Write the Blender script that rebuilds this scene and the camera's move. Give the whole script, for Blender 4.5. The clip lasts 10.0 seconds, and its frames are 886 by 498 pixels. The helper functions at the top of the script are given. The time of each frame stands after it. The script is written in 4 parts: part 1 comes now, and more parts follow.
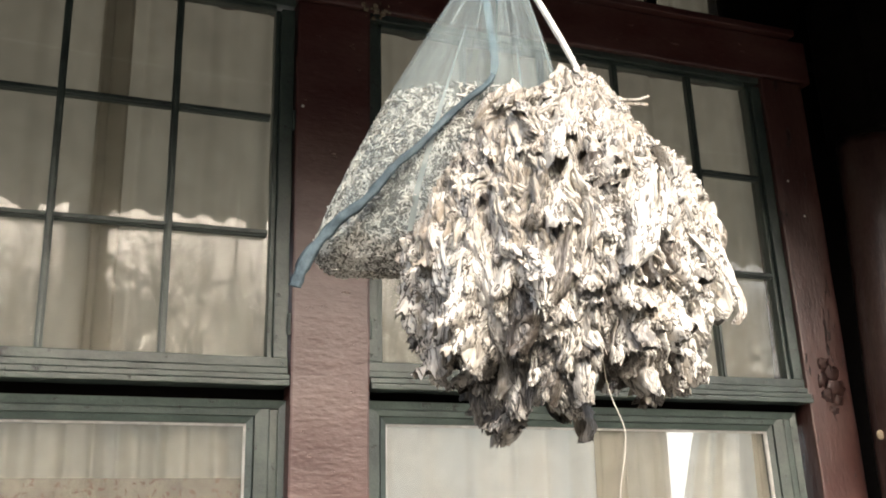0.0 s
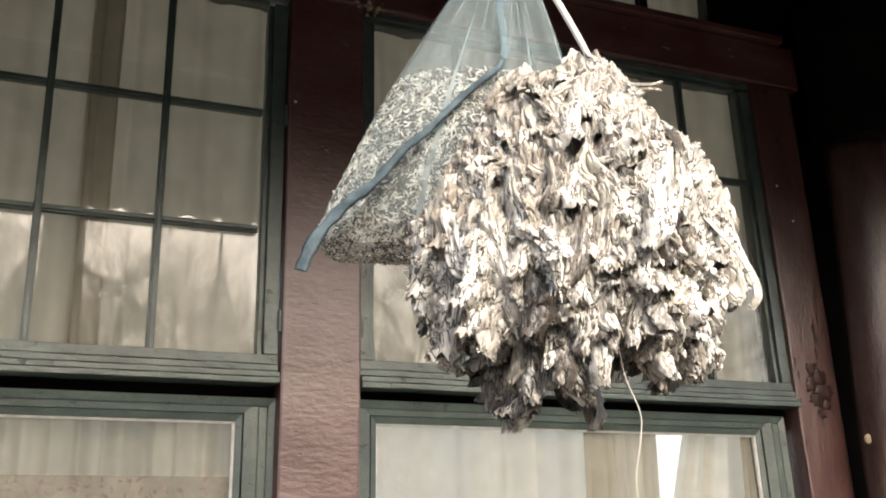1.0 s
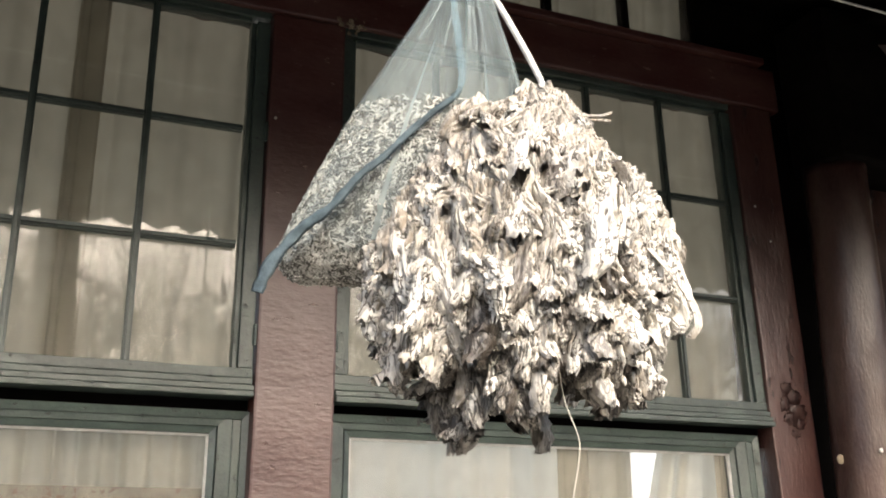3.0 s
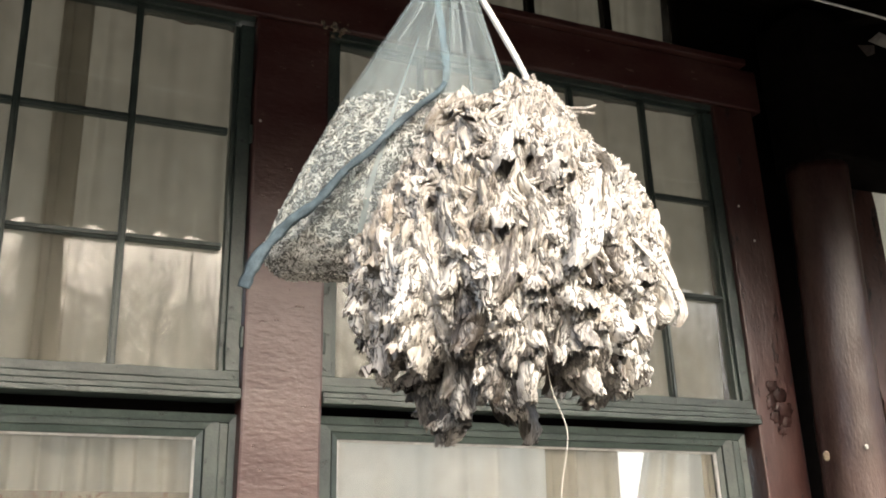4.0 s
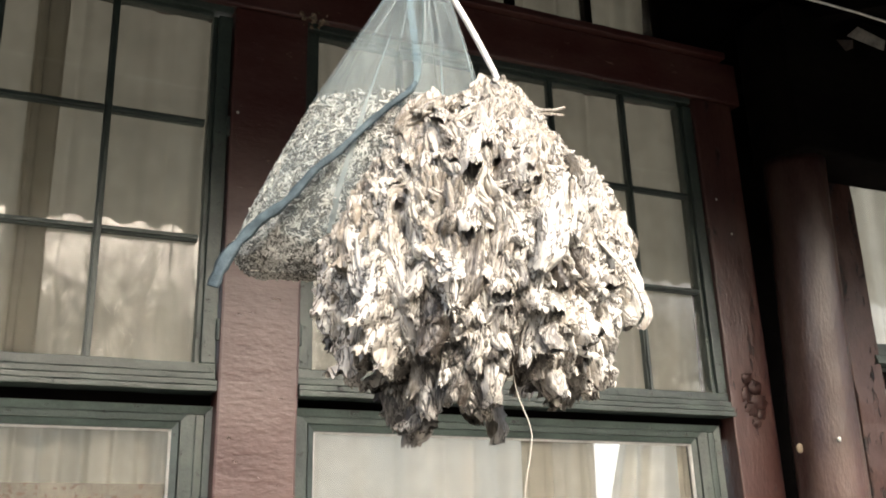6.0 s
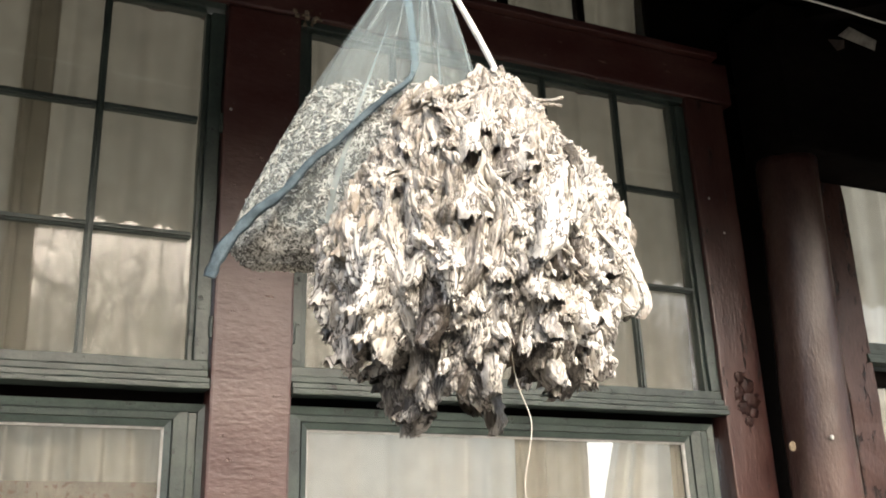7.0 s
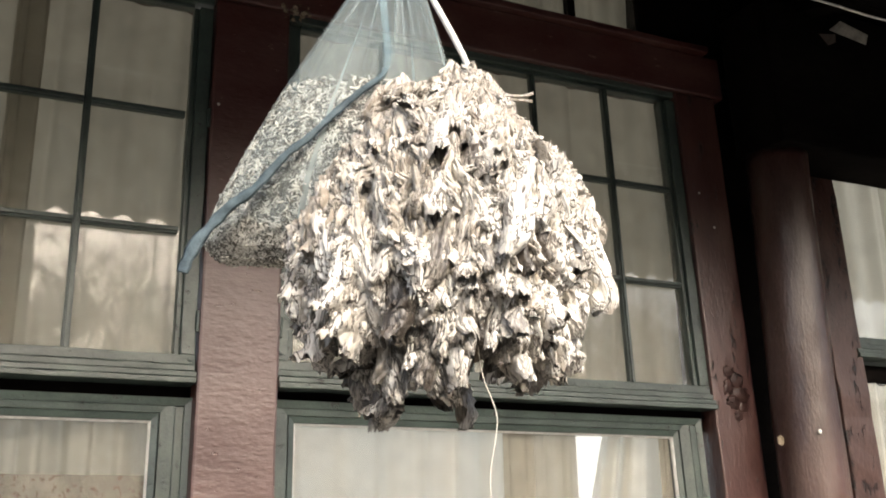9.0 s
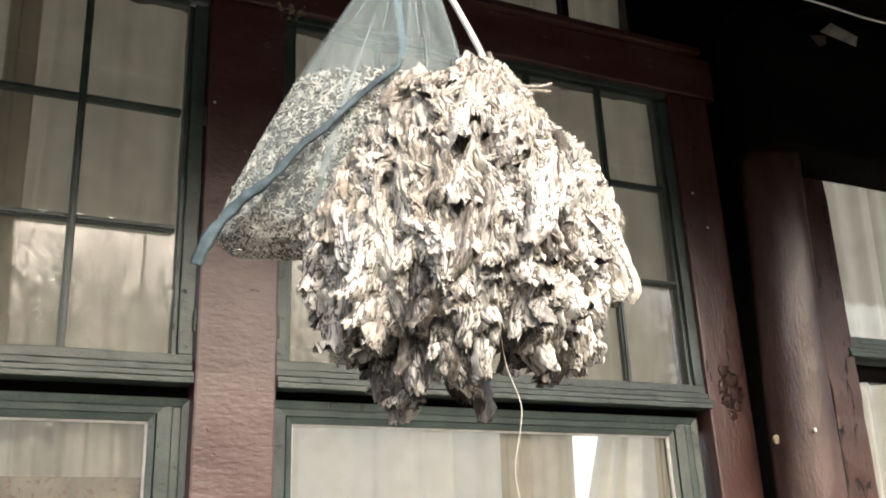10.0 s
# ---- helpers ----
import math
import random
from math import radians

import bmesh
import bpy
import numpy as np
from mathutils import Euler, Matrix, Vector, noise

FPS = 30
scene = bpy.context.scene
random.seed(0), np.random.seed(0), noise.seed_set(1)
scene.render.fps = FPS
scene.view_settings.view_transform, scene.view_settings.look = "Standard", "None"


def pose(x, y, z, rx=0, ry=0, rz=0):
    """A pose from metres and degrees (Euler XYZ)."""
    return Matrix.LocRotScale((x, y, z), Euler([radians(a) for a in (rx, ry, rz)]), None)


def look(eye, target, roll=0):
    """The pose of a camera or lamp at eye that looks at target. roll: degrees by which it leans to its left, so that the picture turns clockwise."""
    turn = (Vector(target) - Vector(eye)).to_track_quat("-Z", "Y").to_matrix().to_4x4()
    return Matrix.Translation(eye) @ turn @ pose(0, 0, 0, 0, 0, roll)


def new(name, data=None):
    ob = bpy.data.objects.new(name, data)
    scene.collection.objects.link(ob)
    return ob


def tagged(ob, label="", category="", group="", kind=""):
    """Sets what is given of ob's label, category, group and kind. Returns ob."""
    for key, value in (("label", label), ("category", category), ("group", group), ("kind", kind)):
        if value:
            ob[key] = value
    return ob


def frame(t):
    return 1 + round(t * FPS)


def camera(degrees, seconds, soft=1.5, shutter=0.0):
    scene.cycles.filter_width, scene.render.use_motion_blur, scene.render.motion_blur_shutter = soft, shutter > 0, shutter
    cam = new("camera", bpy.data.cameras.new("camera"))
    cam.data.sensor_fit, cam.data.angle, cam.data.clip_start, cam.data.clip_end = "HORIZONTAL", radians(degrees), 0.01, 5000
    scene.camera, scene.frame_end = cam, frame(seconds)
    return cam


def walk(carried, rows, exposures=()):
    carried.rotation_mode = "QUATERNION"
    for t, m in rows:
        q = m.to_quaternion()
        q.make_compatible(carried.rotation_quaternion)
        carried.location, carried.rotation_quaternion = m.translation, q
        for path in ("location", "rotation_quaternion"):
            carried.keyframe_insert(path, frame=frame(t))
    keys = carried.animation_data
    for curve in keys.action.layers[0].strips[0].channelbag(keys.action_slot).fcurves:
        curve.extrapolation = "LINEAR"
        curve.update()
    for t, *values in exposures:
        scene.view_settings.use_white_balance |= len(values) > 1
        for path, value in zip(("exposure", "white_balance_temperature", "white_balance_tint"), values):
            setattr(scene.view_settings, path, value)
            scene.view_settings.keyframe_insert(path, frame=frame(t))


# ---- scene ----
cam = camera(47.9, 10.0, soft=1.85)
PATH = [
    (0, (0.175, 0.112, 1.629), (0.868, 1.908, 2.171), -1.1),
    (0.5, (0.149, 0.14, 1.621), (0.867, 1.926, 2.166), -0.7),
    (1, (0.14, 0.158, 1.597), (0.878, 1.928, 2.163), -0.9),
    (1.5, (0.154, 0.152, 1.573), (0.892, 1.913, 2.168), -0.8),
    (2, (0.179, 0.124, 1.583), (0.905, 1.891, 2.177), -0.5),
    (2.5, (0.189, 0.098, 1.613), (0.915, 1.87, 2.192), 0.0),
    (4, (0.189, 0.102, 1.587), (0.949, 1.853, 2.187), -0.9),
    (4.5, (0.199, 0.097, 1.575), (0.964, 1.842, 2.182), -1.2),
    (5, (0.201, 0.089, 1.594), (0.974, 1.836, 2.184), -1.1),
    (6.5, (0.209, 0.08, 1.606), (1.004, 1.825, 2.176), -0.8),
    (7, (0.2, 0.097, 1.588), (1.007, 1.833, 2.168), -1.0),
    (7.5, (0.182, 0.111, 1.598), (1.009, 1.84, 2.17), -1.2),
    (8, (0.187, 0.102, 1.613), (1.014, 1.835, 2.173), -1.2),
    (8.5, (0.22, 0.076, 1.608), (1.029, 1.818, 2.165), -0.9),
    (9, (0.24, 0.07, 1.587), (1.04, 1.812, 2.155), -0.9),
    (9.5, (0.221, 0.088, 1.569), (1.039, 1.819, 2.148), -1.2),
    (10, (0.195, 0.11, 1.57), (1.035, 1.83, 2.151), -1.4),
]
walk(cam, [(t, look(eye, target, roll)) for t, eye, target, roll in PATH], [(0, 2.07, 6500, 9)])


# ---- world, sun ----
world = bpy.data.worlds.new("world")
scene.world = world
world.use_nodes = True
wn = world.node_tree.nodes
sky = wn.new("ShaderNodeTexSky")
sky.sky_type, sky.sun_disc = "NISHITA", False
SUN_EL, SUN_AZ = radians(38), radians(176)      # azimuth clockwise from +y
sky.sun_elevation, sky.sun_rotation = SUN_EL, SUN_AZ
sky.air_density, sky.dust_density, sky.ozone_density = 1.0, 6.0, 1.0
wn["Background"].inputs[1].default_value = 0.15
world.node_tree.links.new(sky.outputs[0], wn["Background"].inputs[0])
sun = new("sun", bpy.data.lights.new("sun", "SUN"))
sun.data.energy, sun.data.angle, sun.data.color = 1.4, radians(4), (1.0, 0.975, 0.94)
sun_way = Vector((math.sin(SUN_AZ) * math.cos(SUN_EL), math.cos(SUN_AZ) * math.cos(SUN_EL), math.sin(SUN_EL)))
sun.matrix_world = look(sun_way * 20, (0, 0, 0))


# ---- materials ----
def material(name, dark, light, rough=0.6, scale=6.0, stretch=(1, 1, 1), bump=0.3, fine=60.0, metal=0.0, spread=0.0,
             worn=None, worn_at=0.62, worn_scale=9.0, coat=0.0, sheen=0.0, spec=0.5, crease_shade=None, crease_scale=30.0, crease_wide=0.042):
    """Two colours mixed by noise at two scales, fine relief, and an optional worn-through colour."""
    m = bpy.data.materials.new(name)
    m.use_nodes = True
    n, l = m.node_tree.nodes, m.node_tree.links
    b = n["Principled BSDF"]
    b.inputs["Roughness"].default_value, b.inputs["Metallic"].default_value = rough, metal
    b.inputs["Coat Weight"].default_value = coat
    b.inputs["Specular IOR Level"].default_value = spec
    b.inputs["Sheen Weight"].default_value = sheen
    co = n.new("ShaderNodeTexCoord")
    mp = n.new("ShaderNodeMapping")
    mp.inputs["Scale"].default_value = stretch
    l.new(co.outputs["Object"], mp.inputs[0])
    big, small = n.new("ShaderNodeTexNoise"), n.new("ShaderNodeTexNoise")
    big.inputs["Scale"].default_value, big.inputs["Detail"].default_value = scale, 5
    small.inputs["Scale"].default_value, small.inputs["Detail"].default_value = fine, 4
    l.new(mp.outputs[0], big.inputs[0]), l.new(mp.outputs[0], small.inputs[0])
    add = n.new("ShaderNodeMath")
    add.operation = "MULTIPLY_ADD"
    l.new(small.outputs[0], add.inputs[0])
    add.inputs[1].default_value = 0.45
    l.new(big.outputs[0], add.inputs[2])
    ramp = n.new("ShaderNodeValToRGB")
    ramp.color_ramp.elements[0].position, ramp.color_ramp.elements[1].position = 0.5, 0.95
    ramp.color_ramp.elements[0].color, ramp.color_ramp.elements[1].color = (*dark, 1), (*light, 1)
    if spread:
        info, sh = n.new("ShaderNodeObjectInfo"), n.new("ShaderNodeMath")
        geo, su = n.new("ShaderNodeNewGeometry"), n.new("ShaderNodeMath")
        su.operation = "ADD"
        l.new(info.outputs["Random"], su.inputs[0]), l.new(geo.outputs["Random Per Island"], su.inputs[1])
        fr = n.new("ShaderNodeMath")
        fr.operation = "FRACT"
        l.new(su.outputs[0], fr.inputs[0])
        sh.operation = "MULTIPLY_ADD"
        l.new(fr.outputs[0], sh.inputs[0])
        sh.inputs[1].default_value = spread
        l.new(add.outputs[0], sh.inputs[2])
        off = n.new("ShaderNodeMath")
        off.operation, off.inputs[1].default_value = "SUBTRACT", spread / 2
        l.new(sh.outputs[0], off.inputs[0])
        l.new(off.outputs[0], ramp.inputs[0])
    else:
        l.new(add.outputs[0], ramp.inputs[0])
    colour = ramp.outputs[0]
    height = add.outputs[0]
    if worn:
        wt = n.new("ShaderNodeTexNoise")
        wt.inputs["Scale"].default_value, wt.inputs["Detail"].default_value = worn_scale, 8
        wt.inputs["Roughness"].default_value = 0.65
        l.new(mp.outputs[0], wt.inputs[0])
        cut = n.new("ShaderNodeMapRange")
        cut.inputs[1].default_value, cut.inputs[2].default_value = worn_at, worn_at + 0.04
        l.new(wt.outputs[0], cut.inputs[0])
        mx = n.new("ShaderNodeMix")
        mx.data_type = "RGBA"
        l.new(cut.outputs[0], mx.inputs[0]), l.new(colour, mx.inputs[6])
        mx.inputs[7].default_value = (*worn, 1)
        colour = mx.outputs[2]
        sb = n.new("ShaderNodeMath")
        sb.operation = "SUBTRACT"
        l.new(height, sb.inputs[0]), l.new(cut.outputs[0], sb.inputs[1])
        height = sb.outputs[0]
    if crease_shade:        # thin brown lines that paint the shade of creases into the colour
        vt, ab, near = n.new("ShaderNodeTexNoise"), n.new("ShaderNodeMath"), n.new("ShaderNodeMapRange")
        vt.inputs["Scale"].default_value, vt.inputs["Detail"].default_value = crease_scale, 2
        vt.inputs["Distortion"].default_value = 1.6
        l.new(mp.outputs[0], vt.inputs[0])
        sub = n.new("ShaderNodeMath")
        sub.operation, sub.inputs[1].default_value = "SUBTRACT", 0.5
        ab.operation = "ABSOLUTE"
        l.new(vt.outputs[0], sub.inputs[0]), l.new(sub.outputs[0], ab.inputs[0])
        near.inputs[1].default_value, near.inputs[2].default_value = crease_wide * 0.25, crease_wide
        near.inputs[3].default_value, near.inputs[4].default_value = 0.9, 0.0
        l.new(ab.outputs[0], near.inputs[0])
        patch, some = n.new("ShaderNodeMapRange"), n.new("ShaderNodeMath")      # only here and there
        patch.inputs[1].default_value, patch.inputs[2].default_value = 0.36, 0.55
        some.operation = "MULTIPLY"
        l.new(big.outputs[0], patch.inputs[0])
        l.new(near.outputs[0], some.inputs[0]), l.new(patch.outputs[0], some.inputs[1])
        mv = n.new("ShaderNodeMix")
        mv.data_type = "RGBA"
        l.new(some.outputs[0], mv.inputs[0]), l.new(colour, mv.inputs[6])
        mv.inputs[7].default_value = (*crease_shade, 1)
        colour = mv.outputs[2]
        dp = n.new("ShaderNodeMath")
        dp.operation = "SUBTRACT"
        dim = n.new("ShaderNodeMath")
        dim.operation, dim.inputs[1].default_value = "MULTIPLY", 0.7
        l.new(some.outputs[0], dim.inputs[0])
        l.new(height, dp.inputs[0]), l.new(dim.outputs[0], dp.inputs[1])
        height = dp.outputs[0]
    l.new(colour, b.inputs["Base Color"])
    bp = n.new("ShaderNodeBump")
    bp.inputs["Strength"].default_value, bp.inputs["Distance"].default_value = bump, 0.004
    l.new(height, bp.inputs["Height"])
    l.new(bp.outputs[0], b.inputs["Normal"])
    return m


def glass_material():
    """Old thin window glass: clear, with a Fresnel gloss and slightly wavy faces, and a film of dust."""
    m = bpy.data.materials.new("old_glass")
    m.use_nodes = True
    n, l = m.node_tree.nodes, m.node_tree.links
    n.remove(n["Principled BSDF"])
    clear, gloss, mix = n.new("ShaderNodeBsdfTransparent"), n.new("ShaderNodeBsdfGlossy"), n.new("ShaderNodeMixShader")
    gloss.inputs["Roughness"].default_value = 0.01
    clear.inputs[0].default_value = (0.95, 0.95, 0.935, 1)
    facing, power, fr = n.new("ShaderNodeLayerWeight"), n.new("ShaderNodeMath"), n.new("ShaderNodeMapRange")
    facing.inputs[0].default_value = 0.5
    power.operation, power.inputs[1].default_value = "POWER", 4
    fr.inputs[3].default_value, fr.inputs[4].default_value = 0.037, 0.9
    l.new(facing.outputs["Facing"], power.inputs[0]), l.new(power.outputs[0], fr.inputs[0])
    co, nz, bp = n.new("ShaderNodeTexCoord"), n.new("ShaderNodeTexNoise"), n.new("ShaderNodeBump")
    nz.inputs["Scale"].default_value, nz.inputs["Detail"].default_value = 7, 2
    bp.inputs["Strength"].default_value, bp.inputs["Distance"].default_value = 0.014, 0.01
    l.new(co.outputs["Object"], nz.inputs[0]), l.new(nz.outputs[0], bp.inputs["Height"])
    l.new(bp.outputs[0], gloss.inputs["Normal"])
    l.new(fr.outputs[0], mix.inputs[0]), l.new(clear.outputs[0], mix.inputs[1]), l.new(gloss.outputs[0], mix.inputs[2])
    dust, dmix = n.new("ShaderNodeBsdfDiffuse"), n.new("ShaderNodeMixShader")
    dust.inputs[0].default_value = (0.6, 0.56, 0.48, 1)
    dn, dr = n.new("ShaderNodeTexNoise"), n.new("ShaderNodeMapRange")
    dn.inputs["Scale"].default_value, dn.inputs["Detail"].default_value = 5, 8
    dr.inputs[1].default_value, dr.inputs[2].default_value = 0.4, 0.8
    dr.inputs[3].default_value, dr.inputs[4].default_value = 0.03, 0.2
    l.new(co.outputs["Object"], dn.inputs[0]), l.new(dn.outputs[0], dr.inputs[0]), l.new(dr.outputs[0], dmix.inputs[0])
    l.new(mix.outputs[0], dmix.inputs[1]), l.new(dust.outputs[0], dmix.inputs[2])
    l.new(dmix.outputs[0], n["Material Output"].inputs[0])
    return m


def net_material(name, colour, thin_at, thick_at):
    """Sheer pale blue netting: part clear, part thin cloth, denser where the cloth runs in pleats."""
    m = bpy.data.materials.new(name)
    m.use_nodes = True
    n, l = m.node_tree.nodes, m.node_tree.links
    n.remove(n["Principled BSDF"])
    clear, cloth, thin = n.new("ShaderNodeBsdfTransparent"), n.new("ShaderNodeBsdfDiffuse"), n.new("ShaderNodeBsdfTranslucent")
    cloth.inputs[0].default_value = thin.inputs[0].default_value = (*colour, 1)
    body, mix = n.new("ShaderNodeMixShader"), n.new("ShaderNodeMixShader")
    body.inputs[0].default_value = 0.4
    l.new(cloth.outputs[0], body.inputs[1]), l.new(thin.outputs[0], body.inputs[2])
    uv, sep = n.new("ShaderNodeUVMap"), n.new("ShaderNodeMapping")
    sep.inputs["Scale"].default_value = (38, 1.1, 1)
    nz, mr = n.new("ShaderNodeTexNoise"), n.new("ShaderNodeMapRange")
    nz.inputs["Scale"].default_value, nz.inputs["Detail"].default_value = 1.0, 4
    mr.inputs[1].default_value, mr.inputs[2].default_value = 0.35, 0.75
    mr.inputs[3].default_value, mr.inputs[4].default_value = thin_at, thick_at
    l.new(uv.outputs[0], sep.inputs[0]), l.new(sep.outputs[0], nz.inputs[0]), l.new(nz.outputs[0], mr.inputs[0])
    l.new(mr.outputs[0], mix.inputs[0]), l.new(clear.outputs[0], mix.inputs[1]), l.new(body.outputs[0], mix.inputs[2])
    l.new(mix.outputs[0], n["Material Output"].inputs[0])
    return m


def curtain_material(name, dark, light, see=0.5):
    m = material(name, dark, light, rough=0.9, scale=3, stretch=(5, 1, 0.35), fine=220, bump=0.1)
    n, l = m.node_tree.nodes, m.node_tree.links
    b, th, mix = n["Principled BSDF"], n.new("ShaderNodeBsdfTranslucent"), n.new("ShaderNodeMixShader")
    th.inputs[0].default_value = (*light, 1)
    mix.inputs[0].default_value = see
    l.new(b.outputs[0], mix.inputs[1]), l.new(th.outputs[0], mix.inputs[2])
    l.new(mix.outputs[0], n["Material Output"].inputs[0])
    return m


RED = material("oxblood_paint", (0.054, 0.0095, 0.0075), (0.112, 0.052, 0.043), rough=0.42, spec=1.0, scale=11, stretch=(0.45, 1, 1.1), fine=95, bump=0.7,
               worn=(0.24, 0.15, 0.13), worn_at=0.665, worn_scale=42)
LOG = material("weathered_log", (0.032, 0.009, 0.007), (0.088, 0.056, 0.044), rough=0.34, spec=0.65, scale=9, stretch=(1.3, 1.3, 0.4), fine=105, bump=1.0)
OLD_RED = material("peeling_oxblood_paint", (0.042, 0.010, 0.008), (0.092, 0.040, 0.031), rough=0.42, spec=0.9, scale=12, stretch=(1, 1, 0.28), fine=110, bump=1.0,
                   worn=(0.018, 0.008, 0.006), worn_at=0.615, worn_scale=30)
GREEN = material("dark_green_paint", (0.020, 0.034, 0.028), (0.062, 0.090, 0.075), rough=0.45, spec=0.95, scale=9, stretch=(1, 1, 1), fine=120, bump=0.5,
                 worn=(0.018, 0.020, 0.017), worn_at=0.62, worn_scale=34)
# Near-black wood: the deep shade under the eaves is put into its colour.
BLACK = material("shade_black_wood", (0.003, 0.0026, 0.0024), (0.010, 0.008, 0.007), rough=0.9, spec=0.03, scale=5, stretch=(0.4, 1, 1), fine=60, bump=0.4)
PLASTER = material("plaster", (0.42, 0.39, 0.33), (0.58, 0.54, 0.47), rough=0.9, scale=3, fine=90)
SHEET = material("rusty_sheet", (0.10, 0.075, 0.06), (0.22, 0.19, 0.17), rough=0.7, scale=4, fine=40, metal=0.3)
GROUND = material("packed_earth", (0.028, 0.026, 0.022), (0.065, 0.058, 0.048), rough=0.95, scale=0.6, fine=14, bump=0.5)
BARK = material("bark", (0.05, 0.04, 0.032), (0.12, 0.10, 0.08), rough=0.9, scale=4, stretch=(1, 1, 0.3), fine=40)
# Dark lines on the husks are painted crease shade.
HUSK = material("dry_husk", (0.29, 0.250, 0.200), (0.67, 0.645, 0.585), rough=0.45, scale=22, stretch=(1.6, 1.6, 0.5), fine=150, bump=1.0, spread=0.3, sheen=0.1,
                crease_shade=(0.060, 0.043, 0.031), crease_scale=38, crease_wide=0.058)
# Brown husk, also darkened to carry the shade of the bundle's underside.
HUSK_DARK = material("brown_shaded_husk", (0.050, 0.040, 0.031), (0.56, 0.52, 0.455), rough=0.36, scale=26, stretch=(1.6, 1.6, 0.4), fine=170, bump=0.8, spread=0.5,
                     crease_shade=(0.022, 0.016, 0.011), crease_scale=48, crease_wide=0.075)
# Shade of the deep crevices, painted as a darker husk colour.
CORE = material("crevice_shade_husk", (0.05, 0.037, 0.025), (0.15, 0.11, 0.075), rough=0.9, scale=20, fine=140, bump=0.8)
CHIP = material("dried_chips", (0.060, 0.055, 0.044), (0.54, 0.53, 0.475), rough=0.6, scale=30, fine=200, spread=0.75)
# Far darker than the chips: shade between them is put into this colour.
CHIP_CORE = material("gap_shade_chips", (0.03, 0.028, 0.024), (0.15, 0.142, 0.12), rough=0.9, scale=70, fine=240, bump=0.9)
TAPE = material("blue_binding", (0.026, 0.044, 0.056), (0.098, 0.138, 0.156), rough=0.8, scale=40, fine=400, bump=0.3)
CORD = material("white_cord", (0.55, 0.54, 0.50), (0.82, 0.81, 0.77), rough=0.7, scale=40, fine=300, bump=0.4)
# Tin colour raised to carry the bracket's highlights.
TIN = material("highlit_tin", (0.24, 0.23, 0.20), (0.62, 0.60, 0.53), rough=0.5, scale=14, fine=90, metal=0.35)
DRAPE = curtain_material("linen_drape", (0.37, 0.345, 0.29), (0.54, 0.51, 0.435))
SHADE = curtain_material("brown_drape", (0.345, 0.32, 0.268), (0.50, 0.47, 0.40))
HAZE = curtain_material("grey_net_curtain", (0.28, 0.268, 0.226), (0.58, 0.558, 0.49), 0.6)
MOTTLED = material("mottled_cotton", (0.195, 0.183, 0.160), (0.325, 0.308, 0.27), rough=0.9, scale=12, fine=160, bump=0.1, worn=(0.185, 0.135, 0.11), worn_at=0.56, worn_scale=58)
LACE = curtain_material("white_net_curtain", (0.72, 0.70, 0.63), (0.92, 0.90, 0.83), 0.88)
PITTED = material("pitted_post", (0.040, 0.015, 0.011), (0.105, 0.058, 0.046), rough=0.40, scale=9, stretch=(1, 1, 0.45), fine=90, bump=1.0,
                  worn=(0.012, 0.009, 0.008), worn_at=0.575, worn_scale=26)
MUD = material("dry_mud", (0.12, 0.09, 0.06), (0.34, 0.28, 0.20), rough=0.95, scale=40, fine=200, bump=0.6)
# Glowing surface for the sheet that whitens the curtain gap.
GLOW_SHEET = bpy.data.materials.new("pale_glow_sheet")
GLOW_SHEET.use_nodes = True
GLOW_SHEET.node_tree.nodes["Principled BSDF"].inputs["Base Color"].default_value = (0, 0, 0, 1)
GLOW_SHEET.node_tree.nodes["Principled BSDF"].inputs["Emission Color"].default_value = (1.0, 0.98, 0.94, 1)
GLOW_SHEET.node_tree.nodes["Principled BSDF"].inputs["Emission Strength"].default_value = 0.36
GLASS = glass_material()
NET = net_material("netting", (0.50, 0.59, 0.60), 0.13, 0.44)
BLUE_NET = net_material("blue_netting", (0.30, 0.42, 0.47), 0.22, 0.62)
PLEAT = net_material("doubled_netting", (0.58, 0.66, 0.67), 0.12, 0.45)


# ---- builders ----
def lean(v):
    """The old front sags: uprights towards its far end lean in a little."""
    k = min(max((v.x - 0.93) / 1.4, 0.0), 1.0)
    return Vector((v.x - 0.045 * (v.z - 2.05) * k, v.y, v.z))


def finish(name, bm, mat, parent=None, label="", smooth=False, sag=False):
    if sag:
        for v in bm.verts:
            v.co = lean(v.co)
    me = bpy.data.meshes.new(name)
    bm.to_mesh(me)
    bm.free()
    me.materials.append(mat)
    if smooth:
        me.polygons.foreach_set("use_smooth", [True] * len(me.polygons))
    ob = new(name, me)
    if parent:
        ob.parent = parent
    return tagged(ob, label)


def part(name, bm, mat, parent, label="", smooth=False, sag=True):
    return finish(name, bm, mat, parent, label, smooth, sag)


def box(bm, x0, x1, y0, y1, z0, z1, bev=0.003):
    ret = bmesh.ops.create_cube(bm, size=1)
    vs = ret["verts"]
    bmesh.ops.scale(bm, vec=(x1 - x0, y1 - y0, z1 - z0), verts=vs)
    bmesh.ops.translate(bm, vec=((x0 + x1) / 2, (y0 + y1) / 2, (z0 + z1) / 2), verts=vs)
    if bev:
        es = list({e for v in vs for e in v.link_edges})
        bmesh.ops.bevel(bm, geom=es, offset=bev, segments=2, affect="EDGES", profile=0.6)
    return bm


def boxes(rows, bev=0.003):
    bm = bmesh.new()
    for r in rows:
        box(bm, *r, bev=bev)
    return bm


